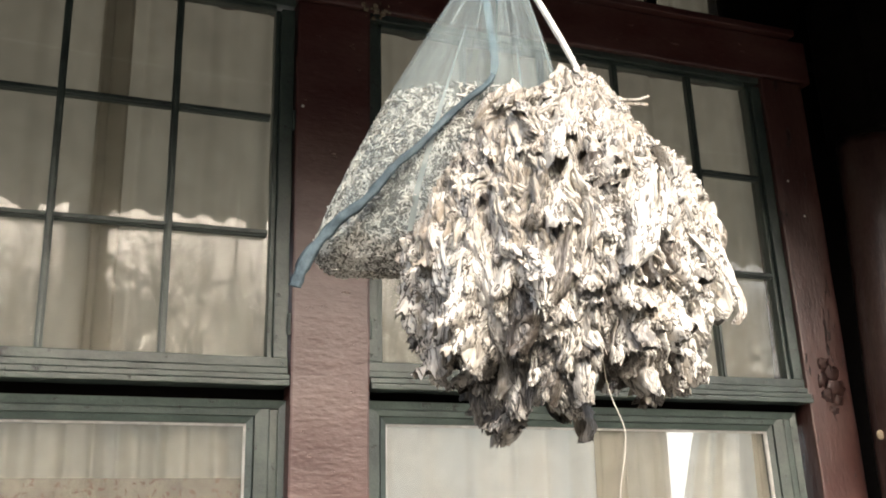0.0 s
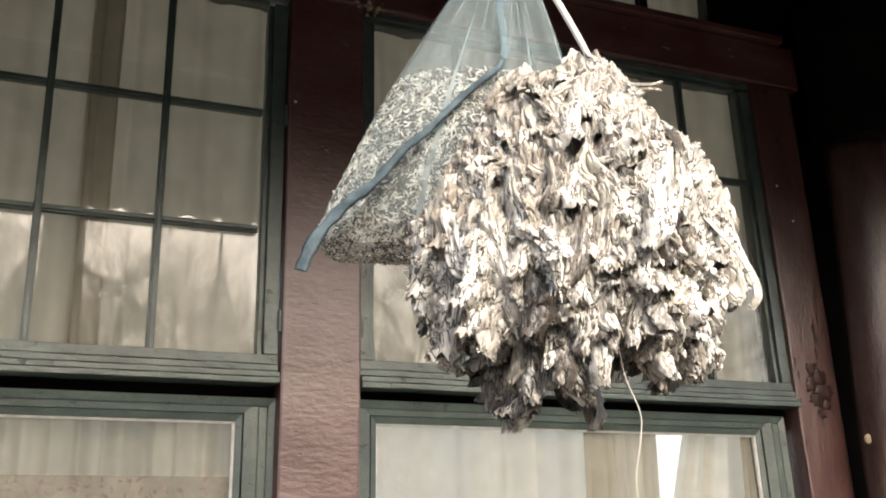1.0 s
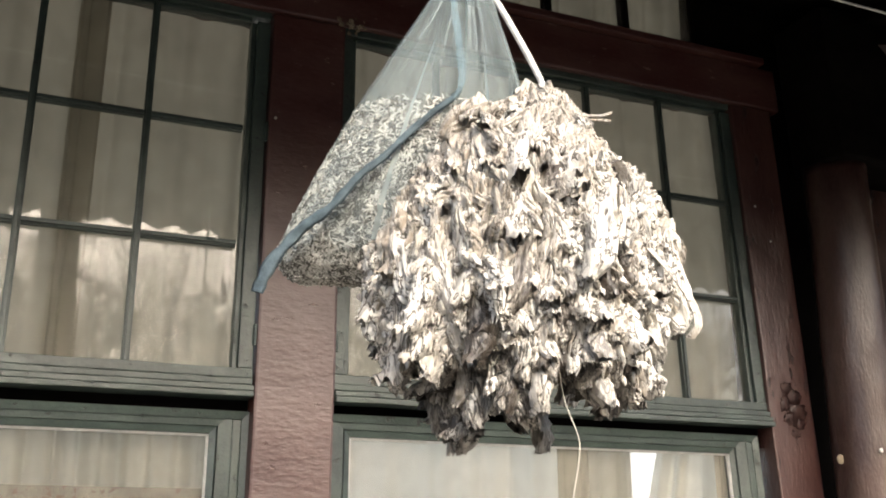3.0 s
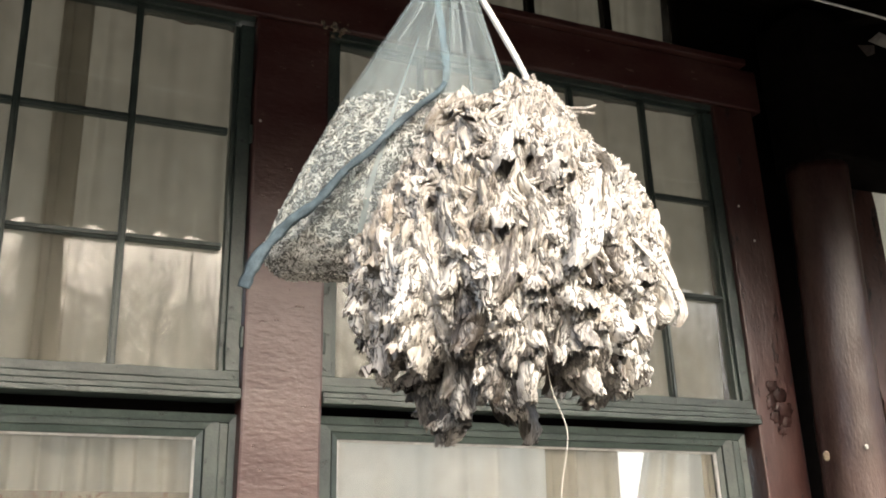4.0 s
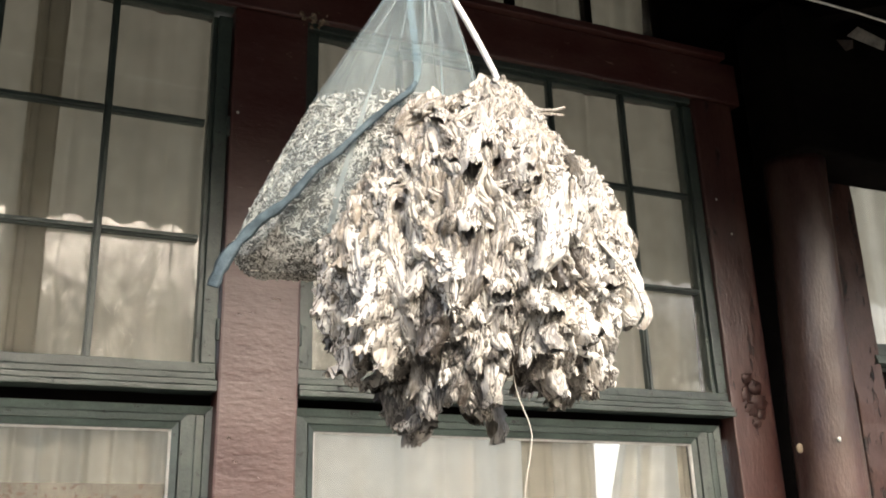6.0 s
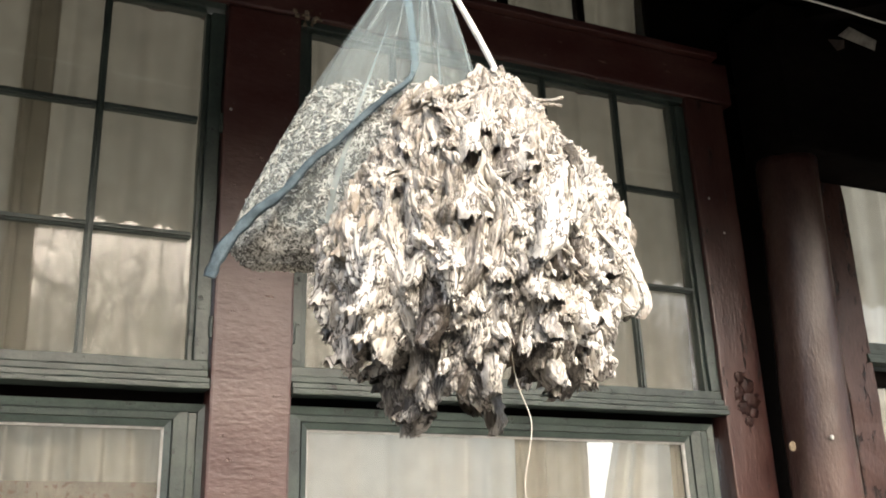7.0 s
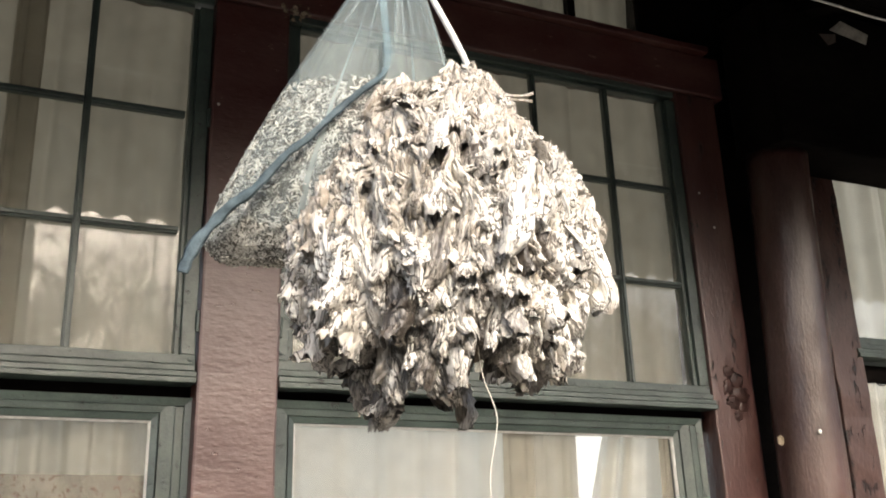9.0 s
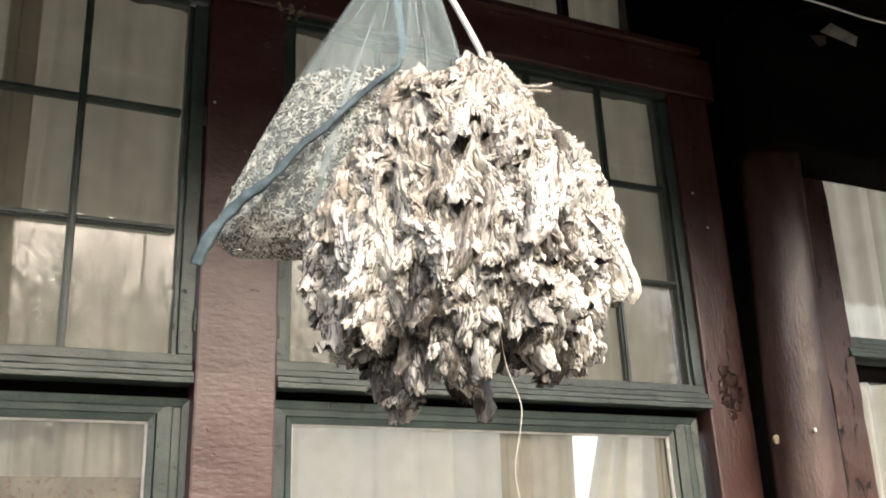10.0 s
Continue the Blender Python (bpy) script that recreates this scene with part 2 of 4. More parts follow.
def worn_beam(x0, x1, y0, y1, z0, z1, steps, axis, rough=0.003, bev=0.008, seed=0):
    """A hewn timber: a bevelled box cut into steps along its axis, with uneven faces."""
    bm = bmesh.new()
    box(bm, x0, x1, y0, y1, z0, z1, bev)
    lo, hi = ((x0, x1), (y0, y1), (z0, z1))[axis]
    for i in range(1, steps):
        co, no = [0, 0, 0], [0, 0, 0]
        co[axis], no[axis] = lo + (hi - lo) * i / steps, 1
        bmesh.ops.bisect_plane(bm, geom=bm.verts[:] + bm.edges[:] + bm.faces[:], plane_co=co, plane_no=no)
    for v in bm.verts:
        n = noise.noise_vector(v.co * 9 + Vector((seed, 0, 0)))
        v.co += n * rough
    return bm


def worn_rails(rows, rough=0.0014, steps=60, axis=0, bev=0.003):
    """Rails and mouldings of old painted wood: bevelled, with uneven edges."""
    bm = bmesh.new()
    for k, r in enumerate(rows):
        m2 = worn_beam(*r, steps, axis, rough, bev, k * 3.1)
        for v in m2.verts:
            v.co += 0.6 * rough * noise.noise_vector(v.co * 45)
        me = bpy.data.meshes.new("tmp")
        m2.to_mesh(me)
        m2.free()
        bm.from_mesh(me)
        bpy.data.meshes.remove(me)
    return bm


def tube(bm, pts, radii, sides=8, cap=True):
    pts = [Vector(p) for p in pts]
    rings, ref = [], Vector((0.31, 0.2, 0.93)).normalized()
    for i, p in enumerate(pts):
        t = (pts[min(i + 1, len(pts) - 1)] - pts[max(i - 1, 0)]).normalized()
        a = t.cross(ref)
        a = a.normalized() if a.length > 0.05 else t.cross(Vector((1, 0, 0))).normalized()
        b = t.cross(a)
        r = radii[i] if hasattr(radii, "__len__") else radii
        rings.append([bm.verts.new(p + r * (math.cos(k * math.tau / sides) * a + math.sin(k * math.tau / sides) * b)) for k in range(sides)])
    for q, s in zip(rings, rings[1:]):
        for k in range(sides):
            bm.faces.new((q[k], q[(k + 1) % sides], s[(k + 1) % sides], s[k]))
    if cap:
        bm.faces.new(rings[0]), bm.faces.new(rings[-1])
    return bm


def thing(name, label, category, at=(0, 0, 0), group="", kind=""):
    ob = new(name)
    ob.empty_display_size = 0.1
    ob.location = at
    return tagged(ob, label, category, group, kind)


def smoothline(pts, n):
    """Catmull-Rom through the points, n steps a span."""
    pts = [Vector(p) for p in pts]
    out = []
    for i in range(len(pts) - 1):
        a, b, c, d = pts[max(i - 1, 0)], pts[i], pts[i + 1], pts[min(i + 2, len(pts) - 1)]
        for k in range(n):
            t = k / n
            out.append(0.5 * (2 * b + (c - a) * t + (2 * a - 5 * b + 4 * c - d) * t * t + (3 * b - a - 3 * c + d) * t ** 3))
    return out + [pts[-1]]


# ---- ground and far things ----
bm = bmesh.new()
bmesh.ops.create_grid(bm, x_segments=40, y_segments=40, size=400)
for v in bm.verts:
    d = max(0.0, v.co.length - 30)
    v.co.z = 0.004 * d * (1 + noise.noise(v.co * 0.02))
tagged(finish("ground", bm, GROUND), "bare packed earth yard in front of the house", "ground", kind="structure")

WALL = 2.63        # front plane of the upper sashes
LOW = 2.665        # front plane of the lower sashes
POST = 2.615       # front of the posts

# ---- front wall: timbers ----
front = thing("wall_front", "timber-framed house front painted dark oxblood red", "wall", kind="structure")
for k, (a, b) in enumerate(((-0.95, -0.73), (0.717, 0.929), (2.352, 2.522))):
    bm = worn_beam(a, b, POST, POST + 0.16, 0.02, 3.085, 26, 2, 0.0022, 0.007, k * 7)
    part("post", bm, RED if k < 2 else OLD_RED, front, "square post in worn oxblood paint" if k < 2 else "square post in cracked, peeling oxblood paint")
part("post", worn_beam(2.895, 3.035, POST, POST + 0.16, 0.02, 2.93, 40, 2, 0.006, 0.008, 40), PITTED, front, "cracked flat post, paint worn to bare wood")
# Black board stands for the shade between post and column.
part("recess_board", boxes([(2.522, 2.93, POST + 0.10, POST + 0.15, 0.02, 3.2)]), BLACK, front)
part("beam", worn_beam(-3.0, 2.56, POST - 0.005, POST + 0.16, 3.088, 3.245, 50, 0, 0.003, 0.008, 3), RED, front, "long horizontal beam in dark red paint")
part("beam_lip", worn_beam(-3.0, 2.50, POST - 0.03, POST + 0.06, 3.247, 3.272, 40, 0, 0.002, 0.004, 5), RED, front)
part("lower_wall", boxes([(-3.0, 6.5, LOW + 0.01, LOW + 0.14, 0.0, 0.88)]), PLASTER, front, "plastered wall below the windows")
part("infill", boxes([(-3.0, -0.955, LOW, LOW + 0.12, 0.885, 3.085)]), PLASTER, front)
part("infill", boxes([(4.47, 6.5, LOW, LOW + 0.12, 0.885, 3.085)]), PLASTER, front)
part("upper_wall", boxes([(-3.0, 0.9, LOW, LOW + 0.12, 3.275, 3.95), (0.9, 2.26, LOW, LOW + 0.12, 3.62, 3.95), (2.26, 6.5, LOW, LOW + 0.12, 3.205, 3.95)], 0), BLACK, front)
# Girder box added, coloured black to stand for the shade there.
part("girder", worn_beam(2.575, 6.5, 2.37, 2.605, 2.845, 3.385, 40, 0, 0.004, 0.012, 9), BLACK, front, "heavy girder under the eaves, coloured black for the shade there")

# round log column with bark-like wear
bm = bmesh.new()
rows = [(2.632 + 0.008 * math.sin(z * 2.1), 2.505, z) for z in [i * 0.0983 for i in range(30)]]
tube(bm, rows, [0.108 - 0.006 * (z / 3) for _, _, z in rows], 40)
bmesh.ops.subdivide_edges(bm, edges=[e for e in bm.edges if abs(e.verts[0].co.z - e.verts[1].co.z) > 0.05], cuts=2)
for v in bm.verts:
    r = Vector((v.co.x - 2.632, v.co.y - 2.505, 0)).normalized()
    v.co += r * (0.009 * noise.noise(Vector((v.co.x * 9, v.co.y * 9, v.co.z * 2))) + 0.003 * noise.noise(Vector((v.co.x * 40, v.co.y * 40, v.co.z * 9))))
tagged(finish("column", bm, LOG, smooth=True), "round log column, dark red paint rubbed grey-brown", "column", kind="structure")


# ---- windows ----
def pane(parent, x0, x1, z0, z1, y):
    bm = boxes([(x0, x1, y, y + 0.003, z0, z1)], 0)
    ob = part("pane", bm, GLASS, parent, "old glass pane with reflections")
    ob.visible_shadow = False
    return ob


def upper_window(name, x0, x1, z0, z1, cols, rows, label, bars=None):
    """A fixed grid of small panes: frame, muntins, panes. x0..x1, z0..z1 is the glazed opening."""
    w = thing(name, label, "window", kind="structure")
    st = 0.052
    y = WALL
    part("stile", worn_rails([(x0 - st, x0 - 0.014, y, y + 0.05, z0, z1), (x0 - 0.014, x0, y + 0.012, y + 0.05, z0, z1)], axis=2), GREEN, w)
    part("stile", worn_rails([(x1 + 0.014, x1 + st, y, y + 0.05, z0, z1), (x1, x1 + 0.014, y + 0.012, y + 0.05, z0, z1)], axis=2), GREEN, w)
    part("top_rail", boxes([(x0 - st, x1 + st, y - 0.002, y + 0.05, z1 + 0.012, z1 + 0.046), (x0, x1, y + 0.014, y + 0.05, z1, z1 + 0.012)]), GREEN, w)
    part("bottom_rail", worn_rails([(x0 - st, x1 + st, y - 0.003, y + 0.05, z0 - 0.026, z0), (x0 - st, x1 + st, y - 0.012, y + 0.05, z0 - 0.044, z0 - 0.027)]), GREEN, w)
    part("sill_moulding", worn_rails([(x0 - st + 0.009, x1 + st + 0.003, y - 0.02, y + 0.05, z0 - 0.060, z0 - 0.045), (x0 - st + 0.009, x1 + st + 0.003, y - 0.026, y + 0.05, z0 - 0.076, z0 - 0.061)]), GREEN, w)
    xs = bars or [x0 + (x1 - x0) * i / cols for i in range(1, cols)]
    zs = [z0 + (z1 - z0) * j / rows for j in range(1, rows)]
    for x in xs:
        part("muntin", boxes([(x - 0.0095, x + 0.0095, y + 0.006, y + 0.026, z0, z1), (x - 0.005, x + 0.005, y - 0.002, y + 0.008, z0, z1)], 0.002), GREEN, w)
    ex = [x0] + xs + [x1]
    ez = [z0] + zs + [z1]
    for z in zs:
        for a, b in zip(ex, ex[1:]):
            part("muntin", boxes([(a + 0.0096, b - 0.0096, y + 0.0065, y + 0.0255, z - 0.0095, z + 0.0095), (a + 0.0096, b - 0.0096, y - 0.001, y + 0.008, z - 0.005, z + 0.005)], 0.002), GREEN, w)
    for a, b in zip(ex, ex[1:]):
        for c, d in zip(ez, ez[1:]):
            p = pane(w, a + 0.001, b - 0.001, c + 0.001, d - 0.001, y + 0.0285 + random.uniform(0, 0.003))
    return w


def mitred(x0, x1, z0, z1, y0, y1, wide):
    """A mitred ring of moulding round an opening, as a bmesh."""
    bm = bmesh.new()
    o = [(x0 - wide, z0 - wide), (x1 + wide, z0 - wide), (x1 + wide, z1 + wide), (x0 - wide, z1 + wide)]
    i = [(x0, z0), (x1, z0), (x1, z1), (x0, z1)]
    ring = [[bm.verts.new((p[0], y, p[1])) for p in q] for q, y in ((o, y1), (o, y0), (i, y0 + 0.006), (i, y1))]
    for a, b in zip(ring, ring[1:]):
        for k in range(4):
            bm.faces.new((a[k], a[(k + 1) % 4], b[(k + 1) % 4], b[k]))
    bmesh.ops.recalc_face_normals(bm, faces=bm.faces[:])
    return bm


def lower_window(name, x0, x1, z0, z1, label):
    """A casement with one large pane and a stepped, mitred frame."""
    w = thing(name, label, "window", kind="structure")
    y = LOW
    part("outer_frame", mitred(x0 - 0.082, x1 + 0.082, z0 - 0.082, z1 + 0.040, y - 0.004, y + 0.06, 0.020), GREEN, w)
    bm = bmesh.new()
    for args in ((x0 - 0.024, x1 + 0.024, z0 - 0.024, z1 + 0.022, y + 0.004, y + 0.05, 0.034), (x0 - 0.004, x1 + 0.004, z0 - 0.004, z1 + 0.004, y + 0.013, y + 0.05, 0.016)):
        m2 = mitred(*args)
        me = bpy.data.meshes.new("tmp")
        m2.to_mesh(me)
        m2.free()
        bm.from_mesh(me)
        bpy.data.meshes.remove(me)
    sash = part("sash_frame", bm, GREEN, w)
    part("side_strip", boxes([(x0 - 0.081, x0 - 0.0585, y + 0.001, y + 0.05, z0 - 0.06, z1 + 0.038)]), GREEN, w)
    part("side_strip", boxes([(x1 + 0.0585, x1 + 0.081, y + 0.001, y + 0.05, z0 - 0.06, z1 + 0.038)]), GREEN, w)
    part("pale_edge", mitred(x0 + 0.0015, x1 - 0.0015, z0 + 0.002, z1 - 0.003, y + 0.020, y + 0.033, 0.005), CORD, sash, "thin pale line round the pane")
    pane(sash, x0 - 0.002, x1 + 0.002, z0 - 0.002, z1 + 0.002, y + 0.034)
    return w


upper_window("window_1", -0.735, 0.660, 2.062, 3.056, 5, 3, "dark green upper window with fifteen small panes", [-0.455, -0.17, 0.114, 0.398])
upper_window("window_2", 0.972, 2.302, 2.062, 3.056, 5, 3, "dark green upper window with small panes behind the bundle", [1.235, 1.505, 1.775, 2.062])
upper_window("window_3", 3.055, 4.40, 2.272, 2.93, 3, 1, "upper window beside the log column, draped inside")
lower_window("window_4", -0.66, 0.618, 1.0, 1.896, "dark green casement with one wide pane")
lower_window("window_5", 0.997, 2.224, 1.0, 1.902, "dark green casement with one wide pane and net curtain")
lower_window("window_6", 3.075, 4.35, 1.0, 2.18, "casement with one wide pane beside the log column")
for a, b in ((-0.73, 0.717), (0.929, 2.352), (3.036, 4.46)):
    lift = 0.2 if a > 3 else 0.0
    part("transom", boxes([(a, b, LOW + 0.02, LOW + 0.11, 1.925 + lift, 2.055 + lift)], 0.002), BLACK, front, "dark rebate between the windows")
# row of lights above the beam
w7 = thing("window_7", "row of curtained top lights above the beam", "window", kind="structure")
part("bottom_rail", boxes([(0.9, 2.27, WALL, WALL + 0.05, 3.273, 3.292)]), BLACK, w7)
for x in (0.92, 1.29, 1.65, 1.96, 2.25):
    part("stile", boxes([(x - 0.009, x + 0.009, WALL, WALL + 0.05, 3.294, 3.60)]), BLACK, w7)
for a, b in ((0.93, 1.28), (1.30, 1.64), (1.66, 1.95), (1.97, 2.24)):
    pane(w7, a, b, 3.293, 3.60, WALL + 0.02)


# hinges on the stiles beside the middle post
for wx, name in ((0.714, "window_1"), (0.932, "window_2")):
    for z in (2.15, 2.72):
        bm = tube(bmesh.new(), [(wx, WALL - 0.003, z - 0.028), (wx, WALL - 0.003, z - 0.008), (wx, WALL - 0.003, z + 0.008), (wx, WALL - 0.003, z + 0.028)], [0.0055, 0.0065, 0.0065, 0.0055], 10)
        part("hinge", bm, GREEN, bpy.data.objects[name], "painted-over iron hinge")
# crumbling old nest of mud in the corner between post and beam
bm = bmesh.new()
cr = random.Random(77)
for k in range(26):
    p = Vector((0.945 + cr.gauss(0, 0.016), POST - 0.004 - abs(cr.gauss(0, 0.006)), 3.085 + cr.gauss(0, 0.014)))
    ret = bmesh.ops.create_icosphere(bm, subdivisions=1, radius=cr.uniform(0.003, 0.010))
    for v in ret["verts"]:
        v.co = p + Vector((v.co.x, v.co.y * 0.6, v.co.z)) + 0.003 * noise.noise_vector((p + v.co) * 120)
tagged(finish("mud_nest", bm, MUD), "small crumbling mud nest stuck to the beam", "nest")

# ---- curtains ----
def curtain(name, x0, x1, z0, z1, y, mat, label, folds, depth=0.02, seed=0, hem=0.0, draw=0.0):
    n = max(24, int((x1 - x0) * 160))
    rnd = random.Random(seed)
    ph = [rnd.uniform(0, 6.28) for _ in range(4)]
    bm = bmesh.new()
    grid = []
    for j in range(13):
        t = j / 12
        row = []
        for i in range(n + 1):
            s = i / n
            a = s * folds * math.tau + ph[0] + 0.9 * math.sin(s * 9 + ph[1]) + 0.15 * math.sin(t * 4 + ph[2])
            dy = depth * (0.75 + 0.25 * t) * (math.sin(a) + 0.35 * math.sin(2.3 * a + ph[3]))
            z = z1 + (z0 - z1) * t
            if j == 12:
                z -= hem * abs(math.sin(s * (x1 - x0) / 0.05 * math.pi))
            row.append(bm.verts.new((x0 + (x1 - x0) * s + draw * (1 - s) * min(1, t * 3.2) + 0.004 * math.sin(a * 1.7), y + dy, z)))
        grid.append(row)
    for a, b in zip(grid, grid[1:]):
        for i in range(n):
            bm.faces.new((a[i], a[i + 1], b[i + 1], b[i]))
    return tagged(finish(name, bm, mat, smooth=True), label, "curtain")


curtain("curtain", -0.76, 0.69, 2.03, 3.10, 2.735, DRAPE, "beige linen drape hung inside the small-paned window", 9, 0.011, 1)
curtain("curtain", 0.20, 0.285, 2.03, 3.10, 2.708, SHADE, "narrow dull curtain panel behind the glass", 1.5, 0.006, 3)
curtain("curtain", 0.94, 2.34, 2.03, 3.10, 2.735, DRAPE, "beige linen drape hung inside the small-paned window", 8, 0.014, 4)
curtain("curtain", -0.72, 0.68, 0.95, 1.96, 2.765, HAZE, "dull grey-beige net curtain hanging behind the casement", 13, 0.026, 6)
curtain("curtain", -0.72, 0.67, 0.95, 1.765, 2.722, MOTTLED, "half curtain with small brown mottling behind the casement", 11, 0.006, 26)
curtain("curtain", 0.95, 1.74, 0.95, 1.96, 2.74, LACE, "white net curtain drawn nearly flat behind glass", 5, 0.014, 7)
curtain("curtain", 1.755, 1.925, 0.95, 1.96, 2.755, HAZE, "grey net curtain bunched beside a gap", 2, 0.016, 8)
curtain("curtain", 2.04, 2.28, 0.95, 1.96, 2.765, LACE, "white net curtain hanging in folds, pulled aside at its top", 3, 0.024, 18, draw=-0.085)
curtain("curtain", 1.640, 1.742, 0.95, 1.96, 2.715, SHADE, "narrow brown curtain panel behind the casement", 1.2, 0.005, 19)
curtain("curtain", 2.19, 2.27, 0.95, 1.96, 2.715, SHADE, "narrow brown curtain panel behind the casement", 1.2, 0.005, 20)
curtain("curtain", 3.0, 4.42, 0.95, 3.0, 2.73, LACE, "white net curtain behind the window beside the column", 11, 0.026, 9)
curtain("curtain", 0.9, 2.255, 3.26, 3.66, 2.715, DRAPE, "short beige curtain in the top lights", 9, 0.022, 10)

# ---- the room behind, closed ----
room = thing("room_shell", "plain plastered room behind the windows", "room", kind="structure")
BACK = ((-2.4, -0.2), (0.4, 2.6), (3.2, 5.4))      # openings added in the unseen back wall
part("back_wall", boxes([(-3.0, 6.5, 5.6, 5.7, 0.0, 1.2), (-3.0, 6.5, 5.6, 5.7, 3.2, 3.95)] + [(a, b, 5.6, 5.7, 1.2, 3.2) for a, b in ((-3.0, -2.4), (-0.2, 0.4), (2.6, 3.2), (5.4, 6.5))], 0), PLASTER, room, "unseen back wall with three openings added for the curtain lamps", sag=False)
for a, b in BACK:       # lamps added to light the curtains from behind
    day = new("curtain_backlight", bpy.data.lights.new("curtain_backlight", "AREA"))
    day.data.shape, day.data.size, day.data.size_y, day.data.energy, day.data.color = "RECTANGLE", b - a, 2.0, 5.3, (1.0, 0.96, 0.87)
    day.matrix_world = look(((a + b) / 2, 5.62, 2.2), ((a + b) / 2, 2.0, 2.2))
# Glowing sheet added behind the back opening, seen white through the curtain gap.
bm = bmesh.new()
bm.faces.new([bm.verts.new(p) for p in ((3.6, 8.5, 0.0), (9.5, 8.5, 0.0), (9.5, 8.5, 6.0), (3.6, 8.5, 6.0))])
tagged(finish("backdrop", bm, GLOW_SHEET), "plain glowing sheet added to whiten the curtain gap", "sky", kind="structure")
part("side_wall", boxes([(-3.1, -3.0, 2.7, 5.7, 0.0, 3.95)], 0), PLASTER, room, sag=False)
part("side_wall", boxes([(6.5, 6.6, 2.7, 5.7, 0.0, 3.95)], 0), PLASTER, room, sag=False)
part("room_floor", boxes([(-3.0, 6.5, 2.8, 5.6, 0.3, 0.4)], 0), BARK, room, sag=False)
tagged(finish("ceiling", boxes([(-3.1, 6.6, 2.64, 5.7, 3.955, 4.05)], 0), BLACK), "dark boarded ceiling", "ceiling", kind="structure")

# ---- eaves: rafters, boards and corrugated sheet ----
EDGE_Y, EDGE_Z, RISE = 1.07, 2.88, 0.36
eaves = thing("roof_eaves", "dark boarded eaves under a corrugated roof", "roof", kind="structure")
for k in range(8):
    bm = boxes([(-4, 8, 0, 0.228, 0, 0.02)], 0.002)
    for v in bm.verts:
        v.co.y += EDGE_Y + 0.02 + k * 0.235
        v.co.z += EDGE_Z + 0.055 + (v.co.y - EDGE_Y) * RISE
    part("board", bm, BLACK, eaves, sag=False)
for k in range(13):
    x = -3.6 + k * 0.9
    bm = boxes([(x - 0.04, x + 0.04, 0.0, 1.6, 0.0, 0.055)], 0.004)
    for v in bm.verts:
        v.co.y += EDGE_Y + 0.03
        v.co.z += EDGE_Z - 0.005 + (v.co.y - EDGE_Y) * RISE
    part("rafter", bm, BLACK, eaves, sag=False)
bm = bmesh.new()
n = 1100
grid = []
for y in (EDGE_Y - 0.07, EDGE_Y + 1.2, 5.9):
    grid.append([bm.verts.new((-4 + 12 * i / n, y, EDGE_Z + 0.095 + (y - EDGE_Y) * RISE + 0.014 * math.sin(12 * i / n / 0.137 * math.tau))) for i in range(n + 1)])
for a, b in zip(grid, grid[1:]):
    for i in range(n):
        bm.faces.new((a[i], a[i + 1], b[i + 1], b[i]))
ob = part("roof_sheet", bm, SHEET, eaves, smooth=True, sag=False)

# ---- hanging things ----
YAW = radians(25)
ACROSS, AWAY = Vector((math.cos(YAW), -math.sin(YAW), 0)), Vector((math.sin(YAW), math.cos(YAW), 0))
HANG = Vector((0.80, 1.30, 2.05))


def at(u, z, w=0.0):
    """A place by its metres across, up and away from the middle of the hanging bundle."""
    return HANG + u * ACROSS + w * AWAY + Vector((0, 0, z))


def table(rows, z):
    """Linear look-up in rows of (z, values...), z falling."""
    for a, b in zip(rows, rows[1:]):
        if z >= b[0]:
            t = min(max((a[0] - z) / (a[0] - b[0]), 0), 1)
            return [p + (q - p) * t for p, q in zip(a[1:], b[1:])]
    return list(rows[-1][1:])


